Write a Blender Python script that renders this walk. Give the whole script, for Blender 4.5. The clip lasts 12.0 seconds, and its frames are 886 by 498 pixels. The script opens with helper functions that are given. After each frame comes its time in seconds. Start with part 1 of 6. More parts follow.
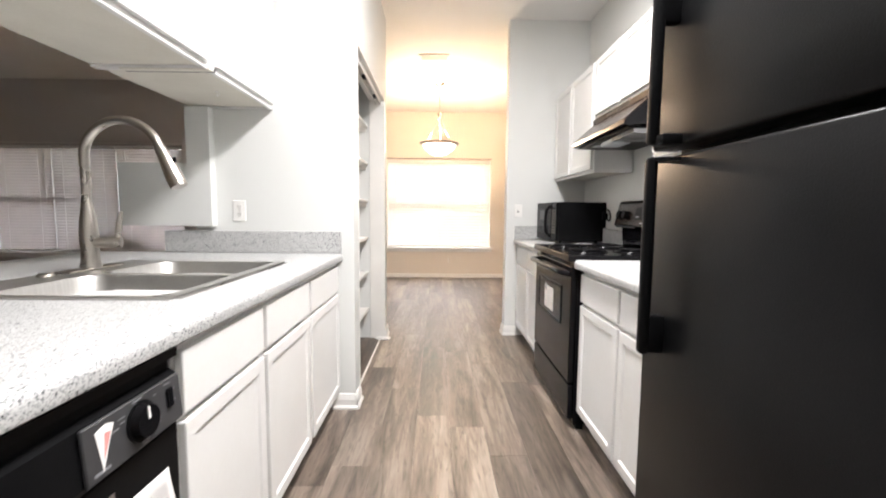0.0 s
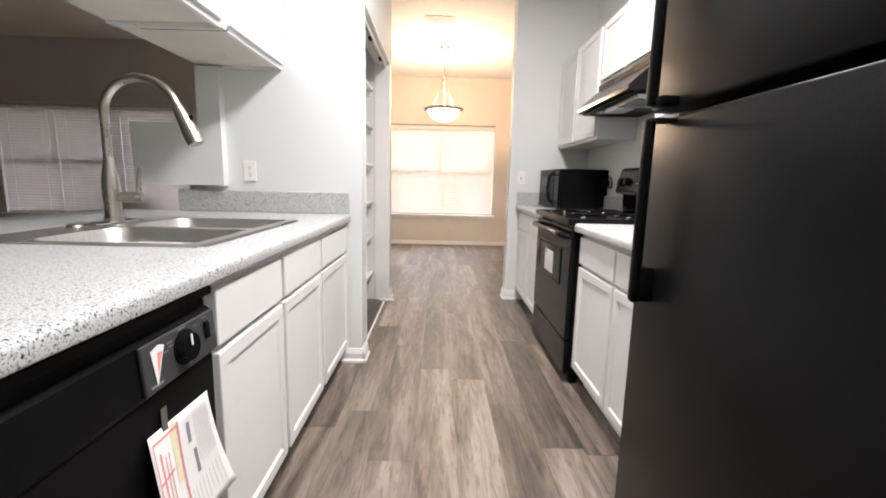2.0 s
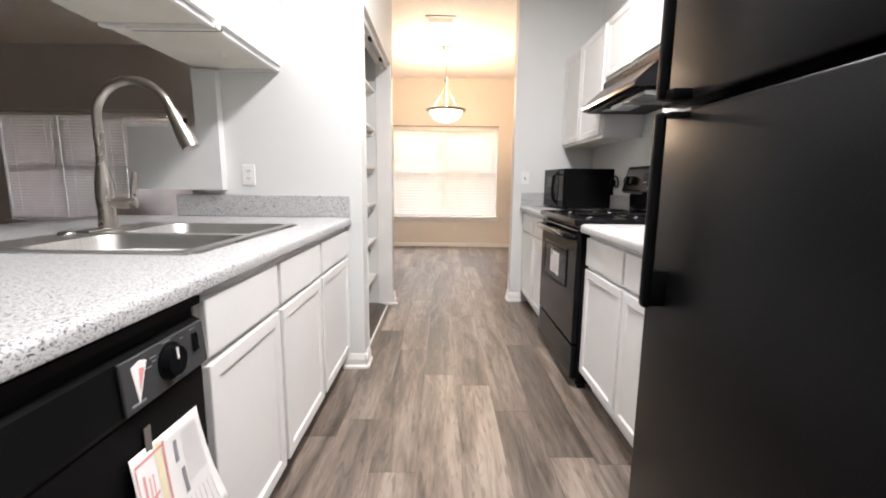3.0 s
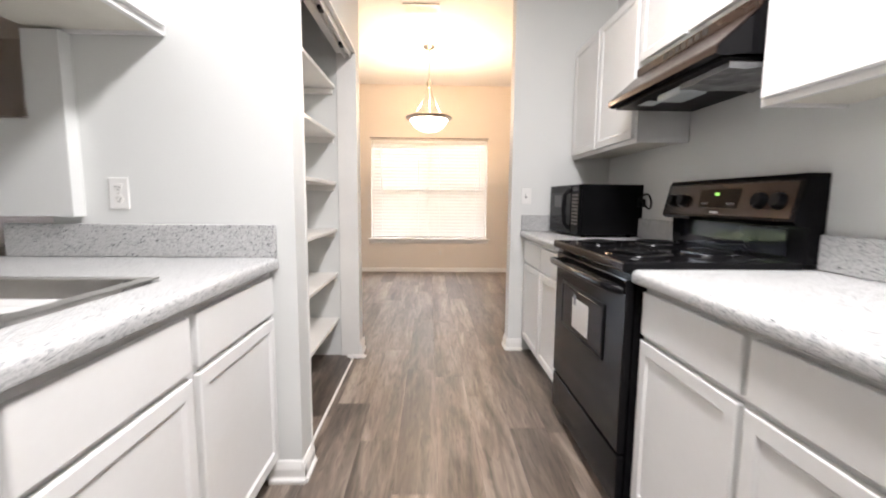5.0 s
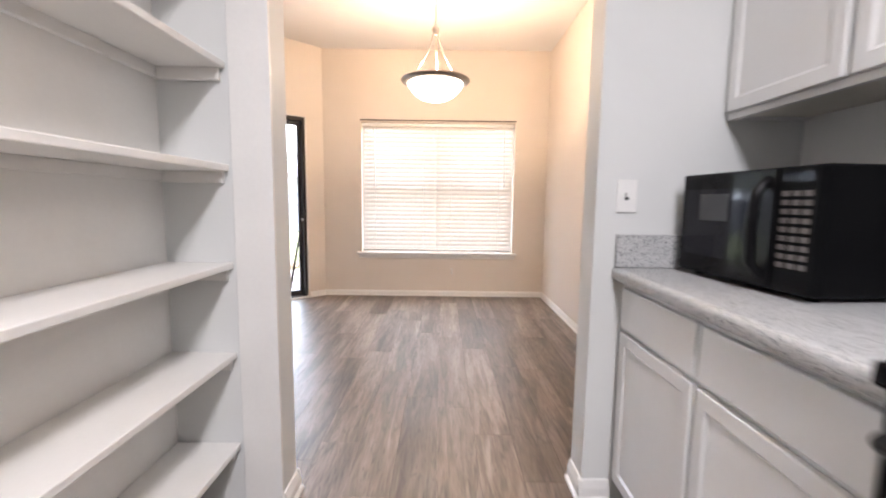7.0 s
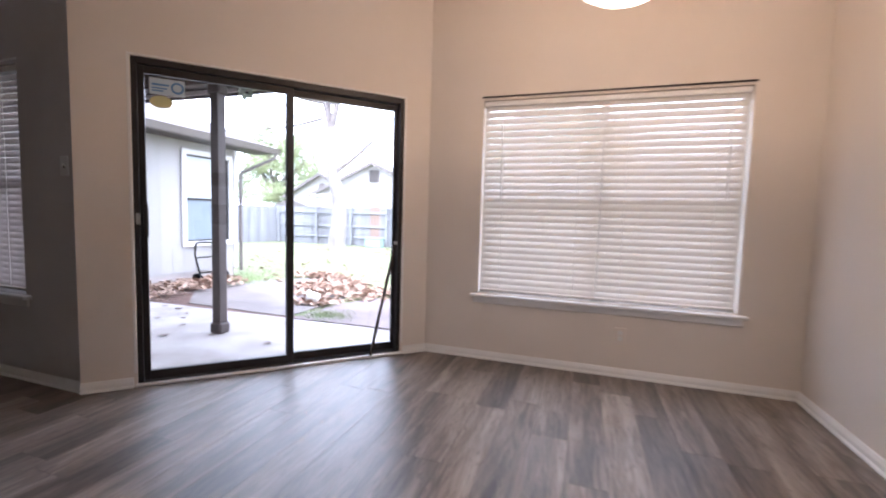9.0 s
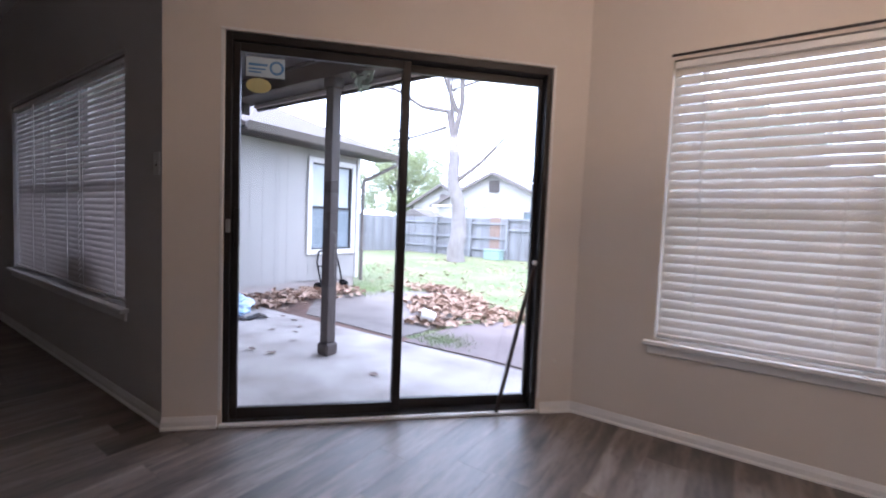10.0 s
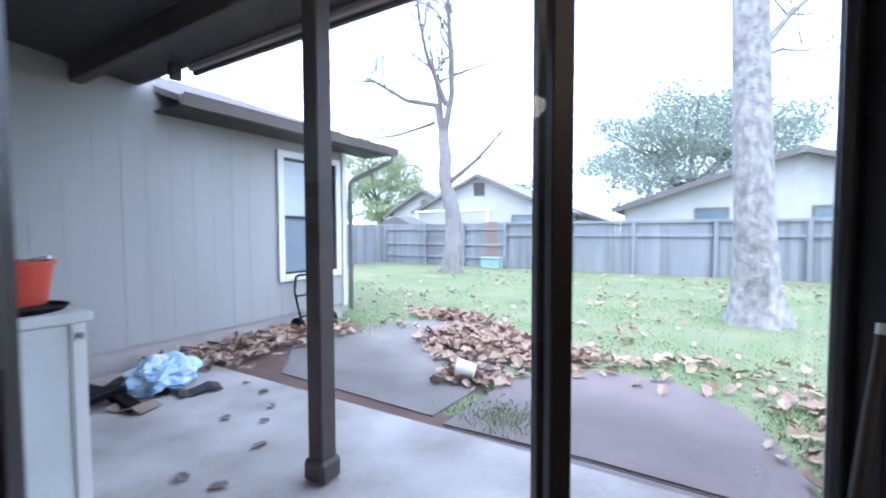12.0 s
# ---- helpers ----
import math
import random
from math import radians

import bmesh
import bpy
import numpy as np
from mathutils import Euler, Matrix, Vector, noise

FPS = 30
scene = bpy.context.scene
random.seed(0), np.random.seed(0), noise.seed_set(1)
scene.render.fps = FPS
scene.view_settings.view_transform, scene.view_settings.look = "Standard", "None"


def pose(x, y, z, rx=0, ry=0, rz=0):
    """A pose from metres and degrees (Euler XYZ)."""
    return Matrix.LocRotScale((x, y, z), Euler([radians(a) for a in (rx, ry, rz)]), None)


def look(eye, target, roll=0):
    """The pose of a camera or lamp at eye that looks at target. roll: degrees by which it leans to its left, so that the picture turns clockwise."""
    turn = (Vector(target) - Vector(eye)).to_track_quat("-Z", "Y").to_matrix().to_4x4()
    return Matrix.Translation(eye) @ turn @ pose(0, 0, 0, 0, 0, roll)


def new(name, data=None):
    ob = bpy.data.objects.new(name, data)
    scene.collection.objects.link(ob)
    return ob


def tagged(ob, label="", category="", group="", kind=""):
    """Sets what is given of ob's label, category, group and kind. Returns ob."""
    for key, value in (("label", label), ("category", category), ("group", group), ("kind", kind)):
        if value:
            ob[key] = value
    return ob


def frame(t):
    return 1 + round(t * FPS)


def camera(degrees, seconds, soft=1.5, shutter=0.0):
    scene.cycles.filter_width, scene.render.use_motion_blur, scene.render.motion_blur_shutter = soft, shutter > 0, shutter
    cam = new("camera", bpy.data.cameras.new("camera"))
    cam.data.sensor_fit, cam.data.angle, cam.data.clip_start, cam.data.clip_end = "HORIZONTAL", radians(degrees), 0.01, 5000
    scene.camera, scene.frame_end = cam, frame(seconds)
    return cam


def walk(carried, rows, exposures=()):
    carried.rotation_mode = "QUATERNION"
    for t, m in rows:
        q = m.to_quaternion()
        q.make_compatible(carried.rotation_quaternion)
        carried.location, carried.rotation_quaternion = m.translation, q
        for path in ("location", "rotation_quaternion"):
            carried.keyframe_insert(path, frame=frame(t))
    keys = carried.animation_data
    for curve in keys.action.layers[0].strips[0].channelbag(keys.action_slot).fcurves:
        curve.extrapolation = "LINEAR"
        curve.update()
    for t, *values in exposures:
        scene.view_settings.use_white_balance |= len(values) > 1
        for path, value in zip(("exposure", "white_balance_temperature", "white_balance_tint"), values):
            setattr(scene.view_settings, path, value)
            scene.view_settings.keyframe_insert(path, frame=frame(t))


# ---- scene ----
cam = camera(92.6, 12.0, soft=1.9, shutter=0.5)
METRES, EYE, TILT, LEAN, TURN = 6.9, 1.15, 0.0, 0.0, -0.8
ROWS = [
    (0.0, 0.0, 0.0, 0.0, 0.04, -5.01, -0.5),
    (0.5, -0.0027, -0.0089, -0.0029, 0.13, -7.48, -0.97),
    (1.0, -0.0031, -0.0125, -0.0045, 0.78, -8.69, -1.3),
    (1.5, -0.0029, -0.0129, -0.0053, 0.44, -9.26, -1.2),
    (2.0, -0.0028, -0.0128, -0.0052, 0.28, -9.08, -1.32),
    (2.5, -0.0028, -0.012, -0.0051, 0.55, -8.91, -0.8),
    (4.5, 0.0063, 0.0708, -0.0065, 1.18, -8.86, -0.56),
    (5.0, 0.0038, 0.1142, -0.0024, -0.95, -6.63, -0.5),
    (5.5, 0.0085, 0.1675, -0.0007, 0.54, -5.04, -1.02),
    (6.0, 0.0105, 0.2222, -0.0018, 1.47, -5.63, -1.48),
    (6.5, 0.0094, 0.2818, -0.0011, -0.69, -6.45, -0.2),
    (8.5, 0.0031, 0.5391, -0.0042, 14.42, -5.61, -2.5),
    (9.0, -0.0188, 0.5983, -0.0028, 19.45, -4.33, -1.63),
    (9.5, -0.0468, 0.6535, -0.0053, 27.53, -4.81, -2.05),
    (10.0, -0.0897, 0.7002, -0.0041, 35.21, -3.41, -2.38),
    (10.5, -0.1422, 0.7398, -0.0021, 37.07, -3.67, -0.62),
    (11.0, -0.1912, 0.7845, -0.0038, 41.66, -3.92, 0.5),
    (11.5, -0.2408, 0.8178, -0.0018, 37.64, -1.67, -0.56),
    (12.0, -0.2837, 0.8503, -0.0016, 31.96, -2.49, 0.17),
]
walk(cam, [(t, pose(0, 0, EYE, TILT, LEAN, TURN) @ pose(METRES * x, METRES * y, METRES * z, 90 + pitch, roll, yaw)) for t, x, y, z, yaw, pitch, roll in ROWS], [(0.0, 2.84, 6350, 12), (0.6, 2.58, 6300, 14), (2.5, 2.54, 6300, 14), (5.0, 2.56, 6300, 14), (6.0, 2.5, 6300, 15), (6.5, 2.58, 6250, 16), (8.5, 1.88, 5700, 22), (9.0, 1.62, 5700, 22), (9.5, 1.34, 5600, 23), (10.5, 0.95, 5350, 21), (11.5, 0.68, 5200, 13), (12.0, 0.60, 5150, 15)])

# ---- world, sun, exposure ----
world = bpy.data.worlds.new("world")
scene.world = world
world.use_nodes = True
wn, wl = world.node_tree.nodes, world.node_tree.links
sky = wn.new("ShaderNodeTexSky")
sky.sky_type = "NISHITA"
sky.sun_disc = False
sky.sun_elevation, sky.sun_rotation = radians(60), radians(153)
sky.dust_density = 4.0
veil = wn.new("ShaderNodeMixRGB")
veil.inputs[0].default_value = 0.82
veil.inputs[2].default_value = (23.0, 24.3, 26.3, 1)
wl.new(sky.outputs[0], veil.inputs[1])
wl.new(veil.outputs[0], wn["Background"].inputs[0])
wn["Background"].inputs[1].default_value = 0.15

sun_lamp = new("sun", bpy.data.lights.new("sun", "SUN"))
sun_lamp.data.energy, sun_lamp.data.angle, sun_lamp.data.color = 2.1, radians(25), (1, 0.97, 0.93)
sun_lamp.matrix_world = look((0, 0, 20), (-5, 10, 0))


def lamp(name, kind, place, watts, color, size=0.1):
    ob = new(name, bpy.data.lights.new(name, kind))
    ob.data.energy, ob.data.color = watts, color
    ob.location = place
    if kind == "AREA":
        ob.data.shape = "RECTANGLE"
        ob.data.size, ob.data.size_y = size
    else:
        ob.data.shadow_soft_size = size
    return ob


lamp("kitchen_lamp", "AREA", (0.36, 1.2, 2.765), 19, (1.0, 0.98, 0.945), (0.36, 1.95))
lamp("pendant_bulb", "POINT", (0.02, 5.79, 2.16), 13, (1.0, 0.72, 0.46), 0.05)
lamp("pendant_bulb_low", "POINT", (0.02, 5.79, 2.02), 2.5, (1.0, 0.72, 0.46), 0.04)


# ---- materials ----
def material(name, a, b=None, rough=0.5, metal=0.0, scale=6.0, fine=80.0, bump=0.1, depth=0.004, stretch=(1, 1, 1), spread=0.06, coat=0.0, obj=False, spec=0.5):
    """Two colours mixed by noise at two scales, with fine relief."""
    m = bpy.data.materials.new(name)
    m.use_nodes = True
    n, l = m.node_tree.nodes, m.node_tree.links
    p = n["Principled BSDF"]
    b = b or tuple(c * 0.88 for c in a)
    geo = n.new("ShaderNodeNewGeometry")
    mp = n.new("ShaderNodeMapping")
    mp.inputs["Scale"].default_value = stretch
    if obj:
        tc = n.new("ShaderNodeTexCoord")
        l.new(tc.outputs["Object"], mp.inputs[0])
    else:
        l.new(geo.outputs["Position"], mp.inputs[0])
    n1, n2 = n.new("ShaderNodeTexNoise"), n.new("ShaderNodeTexNoise")
    n1.inputs["Scale"].default_value, n1.inputs["Detail"].default_value = scale, 4
    n2.inputs["Scale"].default_value, n2.inputs["Detail"].default_value = fine, 3
    l.new(mp.outputs[0], n1.inputs[0])
    l.new(mp.outputs[0], n2.inputs[0])
    add = n.new("ShaderNodeMath")
    add.operation = "MULTIPLY_ADD"
    add.inputs[1].default_value = 0.45
    l.new(n2.outputs[0], add.inputs[0])
    l.new(n1.outputs[0], add.inputs[2])
    ramp = n.new("ShaderNodeMapRange")
    ramp.inputs[1].default_value, ramp.inputs[2].default_value = 0.5, 0.95
    l.new(add.outputs[0], ramp.inputs[0])
    mix = n.new("ShaderNodeMixRGB")
    mix.inputs[1].default_value, mix.inputs[2].default_value = (*a, 1), (*b, 1)
    l.new(ramp.outputs[0], mix.inputs[0])
    l.new(mix.outputs[0], p.inputs["Base Color"])
    rr = n.new("ShaderNodeMapRange")
    rr.inputs[3].default_value, rr.inputs[4].default_value = max(0.02, rough - spread), min(1, rough + spread)
    l.new(n1.outputs[0], rr.inputs[0])
    l.new(rr.outputs[0], p.inputs["Roughness"])
    p.inputs["Metallic"].default_value = metal
    p.inputs["Coat Weight"].default_value = coat
    p.inputs["Specular IOR Level"].default_value = spec
    if bump:
        bp = n.new("ShaderNodeBump")
        bp.inputs["Strength"].default_value, bp.inputs["Distance"].default_value = bump, depth
        l.new(n2.outputs[0], bp.inputs["Height"])
        l.new(bp.outputs[0], p.inputs["Normal"])
    return m


def glow(name, color, strength):
    m = bpy.data.materials.new(name)
    m.use_nodes = True
    p = m.node_tree.nodes["Principled BSDF"]
    p.inputs["Base Color"].default_value = (*color, 1)
    p.inputs["Emission Color"].default_value = (*color, 1)
    p.inputs["Emission Strength"].default_value = strength
    p.inputs["Roughness"].default_value = 0.3
    return m


def glass_material(name):
    m = bpy.data.materials.new(name)
    m.use_nodes = True
    n, l = m.node_tree.nodes, m.node_tree.links
    out = n["Material Output"]
    n.remove(n["Principled BSDF"])
    clear, gloss, mixer, fr = n.new("ShaderNodeBsdfTransparent"), n.new("ShaderNodeBsdfGlossy"), n.new("ShaderNodeMixShader"), n.new("ShaderNodeLayerWeight")
    clear.inputs[0].default_value = (0.93, 0.95, 0.95, 1)
    gloss.inputs["Roughness"].default_value = 0.02
    fr.inputs[0].default_value = 0.5
    power = n.new("ShaderNodeMath")
    power.operation = "POWER"
    power.inputs[1].default_value = 4.0
    l.new(fr.outputs["Facing"], power.inputs[0])
    span = n.new("ShaderNodeMapRange")
    span.inputs[3].default_value, span.inputs[4].default_value = 0.035, 0.6
    l.new(power.outputs[0], span.inputs[0])
    l.new(span.outputs[0], mixer.inputs[0])
    l.new(clear.outputs[0], mixer.inputs[1])
    l.new(gloss.outputs[0], mixer.inputs[2])
    l.new(mixer.outputs[0], out.inputs[0])
    return m


def plank_material():
    """Grey-brown vinyl plank: long grain, darker knots, tone by plank."""
    m = bpy.data.materials.new("vinyl_plank")
    m.use_nodes = True
    n, l = m.node_tree.nodes, m.node_tree.links
    p = n["Principled BSDF"]
    geo, info = n.new("ShaderNodeNewGeometry"), n.new("ShaderNodeObjectInfo")
    isl = n.new("ShaderNodeMath")
    isl.operation = "ADD"
    l.new(info.outputs["Random"], isl.inputs[0])
    l.new(geo.outputs["Random Per Island"], isl.inputs[1])
    frac = n.new("ShaderNodeMath")
    frac.operation = "FRACT"
    l.new(isl.outputs[0], frac.inputs[0])
    off = n.new("ShaderNodeVectorMath")
    off.operation = "MULTIPLY_ADD"
    cmb = n.new("ShaderNodeCombineXYZ")
    for i in range(3):
        l.new(frac.outputs[0], cmb.inputs[i])
    off.inputs[1].default_value = (37, 61, 13)
    l.new(cmb.outputs[0], off.inputs[0])
    l.new(geo.outputs["Position"], off.inputs[2])
    mp = n.new("ShaderNodeMapping")
    mp.inputs["Scale"].default_value = (14, 1.5, 1)
    l.new(off.outputs[0], mp.inputs[0])
    grain, broad, fine = (n.new("ShaderNodeTexNoise") for _ in range(3))
    grain.inputs["Scale"].default_value, grain.inputs["Detail"].default_value, grain.inputs["Distortion"].default_value = 1.4, 7, 1.1
    broad.inputs["Scale"].default_value, broad.inputs["Detail"].default_value = 0.45, 3
    fine.inputs["Scale"].default_value, fine.inputs["Detail"].default_value = 7.0, 3
    for t in (grain, broad, fine):
        l.new(mp.outputs[0], t.inputs[0])
    ramp = n.new("ShaderNodeValToRGB")
    e = ramp.color_ramp.elements
    e[0].position, e[0].color = 0.37, (0.046, 0.034, 0.026, 1)
    e[1].position, e[1].color = 0.64, (0.295, 0.243, 0.20, 1)
    mid = e.new(0.5)
    mid.color = (0.156, 0.121, 0.097, 1)
    s1 = n.new("ShaderNodeMath")
    s1.operation = "MULTIPLY_ADD"
    s1.inputs[1].default_value = 0.45
    l.new(grain.outputs[0], s1.inputs[0])
    s2 = n.new("ShaderNodeMath")
    s2.operation = "MULTIPLY_ADD"
    s2.inputs[1].default_value = 0.42
    l.new(broad.outputs[0], s2.inputs[0])
    l.new(s2.outputs[0], s1.inputs[2])
    s3 = n.new("ShaderNodeMath")
    s3.operation = "MULTIPLY"
    s3.inputs[1].default_value = 0.14
    l.new(fine.outputs[0], s3.inputs[0])
    l.new(s3.outputs[0], s2.inputs[2])
    l.new(s1.outputs[0], ramp.inputs[0])
    tone = n.new("ShaderNodeMapRange")
    tone.inputs[3].default_value, tone.inputs[4].default_value = 0.70, 1.22
    l.new(frac.outputs[0], tone.inputs[0])
    mp2 = n.new("ShaderNodeMapping")
    mp2.inputs["Scale"].default_value = (34, 5.0, 1)
    l.new(off.outputs[0], mp2.inputs[0])
    streak = n.new("ShaderNodeTexNoise")
    streak.inputs["Scale"].default_value, streak.inputs["Detail"].default_value, streak.inputs["Distortion"].default_value = 1.0, 6, 2.2
    l.new(mp2.outputs[0], streak.inputs[0])
    worn = n.new("ShaderNodeMapRange")
    worn.inputs[1].default_value, worn.inputs[2].default_value = 0.54, 0.70
    worn.inputs[3].default_value, worn.inputs[4].default_value = 1.0, 0.55
    l.new(streak.outputs[0], worn.inputs[0])
    value = n.new("ShaderNodeMath")
    value.operation = "MULTIPLY"
    l.new(tone.outputs[0], value.inputs[0])
    l.new(worn.outputs[0], value.inputs[1])
    hsv = n.new("ShaderNodeHueSaturation")
    l.new(value.outputs[0], hsv.inputs["Value"])
    l.new(ramp.outputs[0], hsv.inputs["Color"])
    l.new(hsv.outputs[0], p.inputs["Base Color"])
    rg = n.new("ShaderNodeMapRange")
    rg.inputs[3].default_value, rg.inputs[4].default_value = 0.33, 0.50
    l.new(grain.outputs[0], rg.inputs[0])
    l.new(rg.outputs[0], p.inputs["Roughness"])
    p.inputs["Specular IOR Level"].default_value = 0.8
    bp = n.new("ShaderNodeBump")
    bp.inputs["Strength"].default_value, bp.inputs["Distance"].default_value = 0.22, 0.002
    l.new(s1.outputs[0], bp.inputs["Height"])
    l.new(bp.outputs[0], p.inputs["Normal"])
    return m


def speckle_material():
    """White laminate with grey and black flecks."""
    m = bpy.data.materials.new("speckled_laminate")
    m.use_nodes = True
    n, l = m.node_tree.nodes, m.node_tree.links
    p = n["Principled BSDF"]
    geo = n.new("ShaderNodeNewGeometry")
    base = None
    for i, (sc, lim, col) in enumerate(((190, 0.41, (0.34, 0.34, 0.34)), (260, 0.415, (0.15, 0.155, 0.16)), (150, 0.355, (0.035, 0.035, 0.04)))):
        t = n.new("ShaderNodeTexNoise")
        t.inputs["Scale"].default_value, t.inputs["Detail"].default_value = sc, 1.5
        mp = n.new("ShaderNodeMapping")
        mp.inputs["Location"].default_value = (i * 3.1, i * 1.7, i * 0.9)
        l.new(geo.outputs["Position"], mp.inputs[0])
        l.new(mp.outputs[0], t.inputs[0])
        r = n.new("ShaderNodeMapRange")
        r.inputs[1].default_value, r.inputs[2].default_value = lim, lim - 0.03
        l.new(t.outputs[0], r.inputs[0])
        mix = n.new("ShaderNodeMixRGB")
        mix.inputs[2].default_value = (*col, 1)
        if base:
            l.new(base, mix.inputs[1])
        else:
            mix.inputs[1].default_value = (0.52, 0.52, 0.515, 1)
        l.new(r.outputs[0], mix.inputs[0])
        base = mix.outputs[0]
    l.new(base, p.inputs["Base Color"])
    p.inputs["Roughness"].default_value = 0.42
    p.inputs["Specular IOR Level"].default_value = 0.3
    return m


def ground_material():
    m = material("lawn", (0.105, 0.155, 0.055), (0.215, 0.20, 0.115), 0.9, scale=1.3, fine=22, bump=0.8, depth=0.03)
    return m


WALL = material("wall_paint", (0.675, 0.68, 0.665), (0.65, 0.655, 0.64), 0.62, scale=1.5, fine=140, bump=0.18, depth=0.003)
BEIGE = material("beige_wall_paint", (0.705, 0.64, 0.57), (0.68, 0.615, 0.545), 0.62, scale=1.5, fine=140, bump=0.18, depth=0.003)
GREYW = material("grey_wall_paint", (0.62, 0.59, 0.58), (0.595, 0.565, 0.555), 0.62, scale=1.5, fine=140, bump=0.18, depth=0.003)
CEIL = material("ceiling_paint", (0.79, 0.78, 0.765), (0.76, 0.75, 0.735), 0.8, scale=2, fine=110, bump=0.35, depth=0.004)
WHITE = material("white_cabinet_paint", (0.75, 0.745, 0.735), (0.715, 0.705, 0.69), 0.36, scale=3, fine=60, bump=0.05, depth=0.002)
TRIM = material("white_trim_paint", (0.79, 0.775, 0.75), (0.74, 0.725, 0.70), 0.4, scale=5, fine=70, bump=0.06, depth=0.002)
SHELF = material("shelf_paint", (0.85, 0.83, 0.795), (0.80, 0.78, 0.745), 0.5, scale=4, fine=90, bump=0.08, depth=0.002)
RAW = material("raw_cabinet_bottom", (0.70, 0.67, 0.60), (0.63, 0.60, 0.53), 0.6, scale=5, fine=90, bump=0.1, depth=0.002)
COUNTER = speckle_material()
PLANK = plank_material()
JOINT = material("plank_joint", (0.085, 0.068, 0.056), None, 0.8, bump=0)
STEEL = material("brushed_steel", (0.56, 0.55, 0.535), (0.47, 0.46, 0.445), 0.42, 1.0, scale=8, fine=120, bump=0.05, depth=0.001, stretch=(1, 14, 1))
NICKEL = material("brushed_nickel", (0.50, 0.465, 0.425), (0.42, 0.39, 0.355), 0.29, 1.0, scale=12, fine=150, bump=0.03, depth=0.001)
CHROME = material("chrome", (0.75, 0.75, 0.75), None, 0.1, 1.0, bump=0)
FRIDGE = material("black_textured_steel", (0.0055, 0.0055, 0.006), (0.009, 0.009, 0.0095), 0.31, scale=3, fine=260, bump=0.24, depth=0.0014, spread=0.05, spec=0.12)
BLACK = material("black_enamel", (0.0045, 0.0045, 0.0055), (0.008, 0.0075, 0.008), 0.11, scale=4, fine=60, bump=0.03, depth=0.001, spec=0.1)
BLACKM = material("black_plastic", (0.004, 0.004, 0.0045), (0.0065, 0.0065, 0.007), 0.34, scale=8, fine=180, bump=0.1, depth=0.001, spec=0.05)
GREYP = material("grey_control_panel", (0.035, 0.035, 0.038), (0.045, 0.045, 0.048), 0.35, scale=10, bump=0)
BROWNP = material("brown_black_panel", (0.024, 0.014, 0.011), (0.034, 0.020, 0.015), 0.24, scale=6, bump=0, spec=0.3)
DGLASS = material("dark_oven_glass", (0.010, 0.010, 0.015), None, 0.05, bump=0, spec=0.2)
PAPER = material("white_paper", (0.80, 0.78, 0.77), (0.76, 0.74, 0.73), 0.7, scale=12, bump=0.05)
INK = material("grey_ink", (0.25, 0.25, 0.27), None, 0.7, bump=0)
REDINK = material("red_ink", (0.70, 0.30, 0.28), None, 0.7, bump=0)
YELLOWINK = material("yellow_ink", (0.78, 0.70, 0.48), None, 0.7, bump=0)
PLASTIC = material("white_plastic", (0.80, 0.79, 0.77), (0.77, 0.76, 0.74), 0.3, scale=9, bump=0)
SLOT = material("dark_slot", (0.02, 0.02, 0.02), None, 0.6, bump=0)
BRONZE = material("dark_bronze_aluminium", (0.020, 0.017, 0.016), (0.030, 0.025, 0.023), 0.38, 0.3, scale=7, fine=90, bump=0.05, depth=0.001)
BLIND = material("blind_slat_vinyl", (0.71, 0.675, 0.635), (0.67, 0.635, 0.595), 0.42, scale=5, bump=0.03)
# Living room slats: porch shade is put into this duller mauve copy.
BLIND_SHADED = material("shaded_blind_vinyl", (0.66, 0.60, 0.59), (0.60, 0.55, 0.54), 0.5, scale=5, bump=0.03)
for bm_, thin in ((BLIND, 0.04), (BLIND_SHADED, 0.07)):
    pb = bm_.node_tree.nodes["Principled BSDF"]
    tr = bm_.node_tree.nodes.new("ShaderNodeBsdfTranslucent")
    tr.inputs[0].default_value = (0.80, 0.675, 0.60, 1)
    mx = bm_.node_tree.nodes.new("ShaderNodeMixShader")
    mx.inputs[0].default_value = thin
    bm_.node_tree.links.new(pb.outputs[0], mx.inputs[1])
    bm_.node_tree.links.new(tr.outputs[0], mx.inputs[2])
    bm_.node_tree.links.new(mx.outputs[0], bm_.node_tree.nodes["Material Output"].inputs[0])
GLASS = glass_material("window_glass")
BOWL = glow("alabaster_glass_bowl", (1.0, 0.80, 0.58), 4.0)
DIFFUSER = glow("ceiling_light_diffuser", (1.0, 0.97, 0.92), 0.7)
LED = glow("green_led", (0.35, 0.9, 0.15), 0.2)
CONCRETE = material("patio_concrete", (0.45, 0.41, 0.39), (0.25, 0.218, 0.205), 0.85, scale=2.2, fine=50, bump=0.2, depth=0.005)
CONCRETE2 = material("old_grey_concrete", (0.205, 0.178, 0.165), (0.13, 0.11, 0.102), 0.85, scale=1.9, fine=40, bump=0.25, depth=0.006)
CONCRETE3 = material("mauve_stained_concrete", (0.195, 0.152, 0.145), (0.125, 0.095, 0.09), 0.8, scale=1.3, fine=40, bump=0.2, depth=0.006)
SOIL = material("bare_red_soil", (0.15, 0.085, 0.065), (0.10, 0.06, 0.048), 0.95, scale=5, fine=60, bump=0.6, depth=0.02)
LAWN = ground_material()
SIDING = material("grey_siding_paint", (0.345, 0.325, 0.31), (0.305, 0.287, 0.272), 0.6, scale=2.5, fine=60, bump=0.15, depth=0.003, stretch=(1, 1, 0.2))
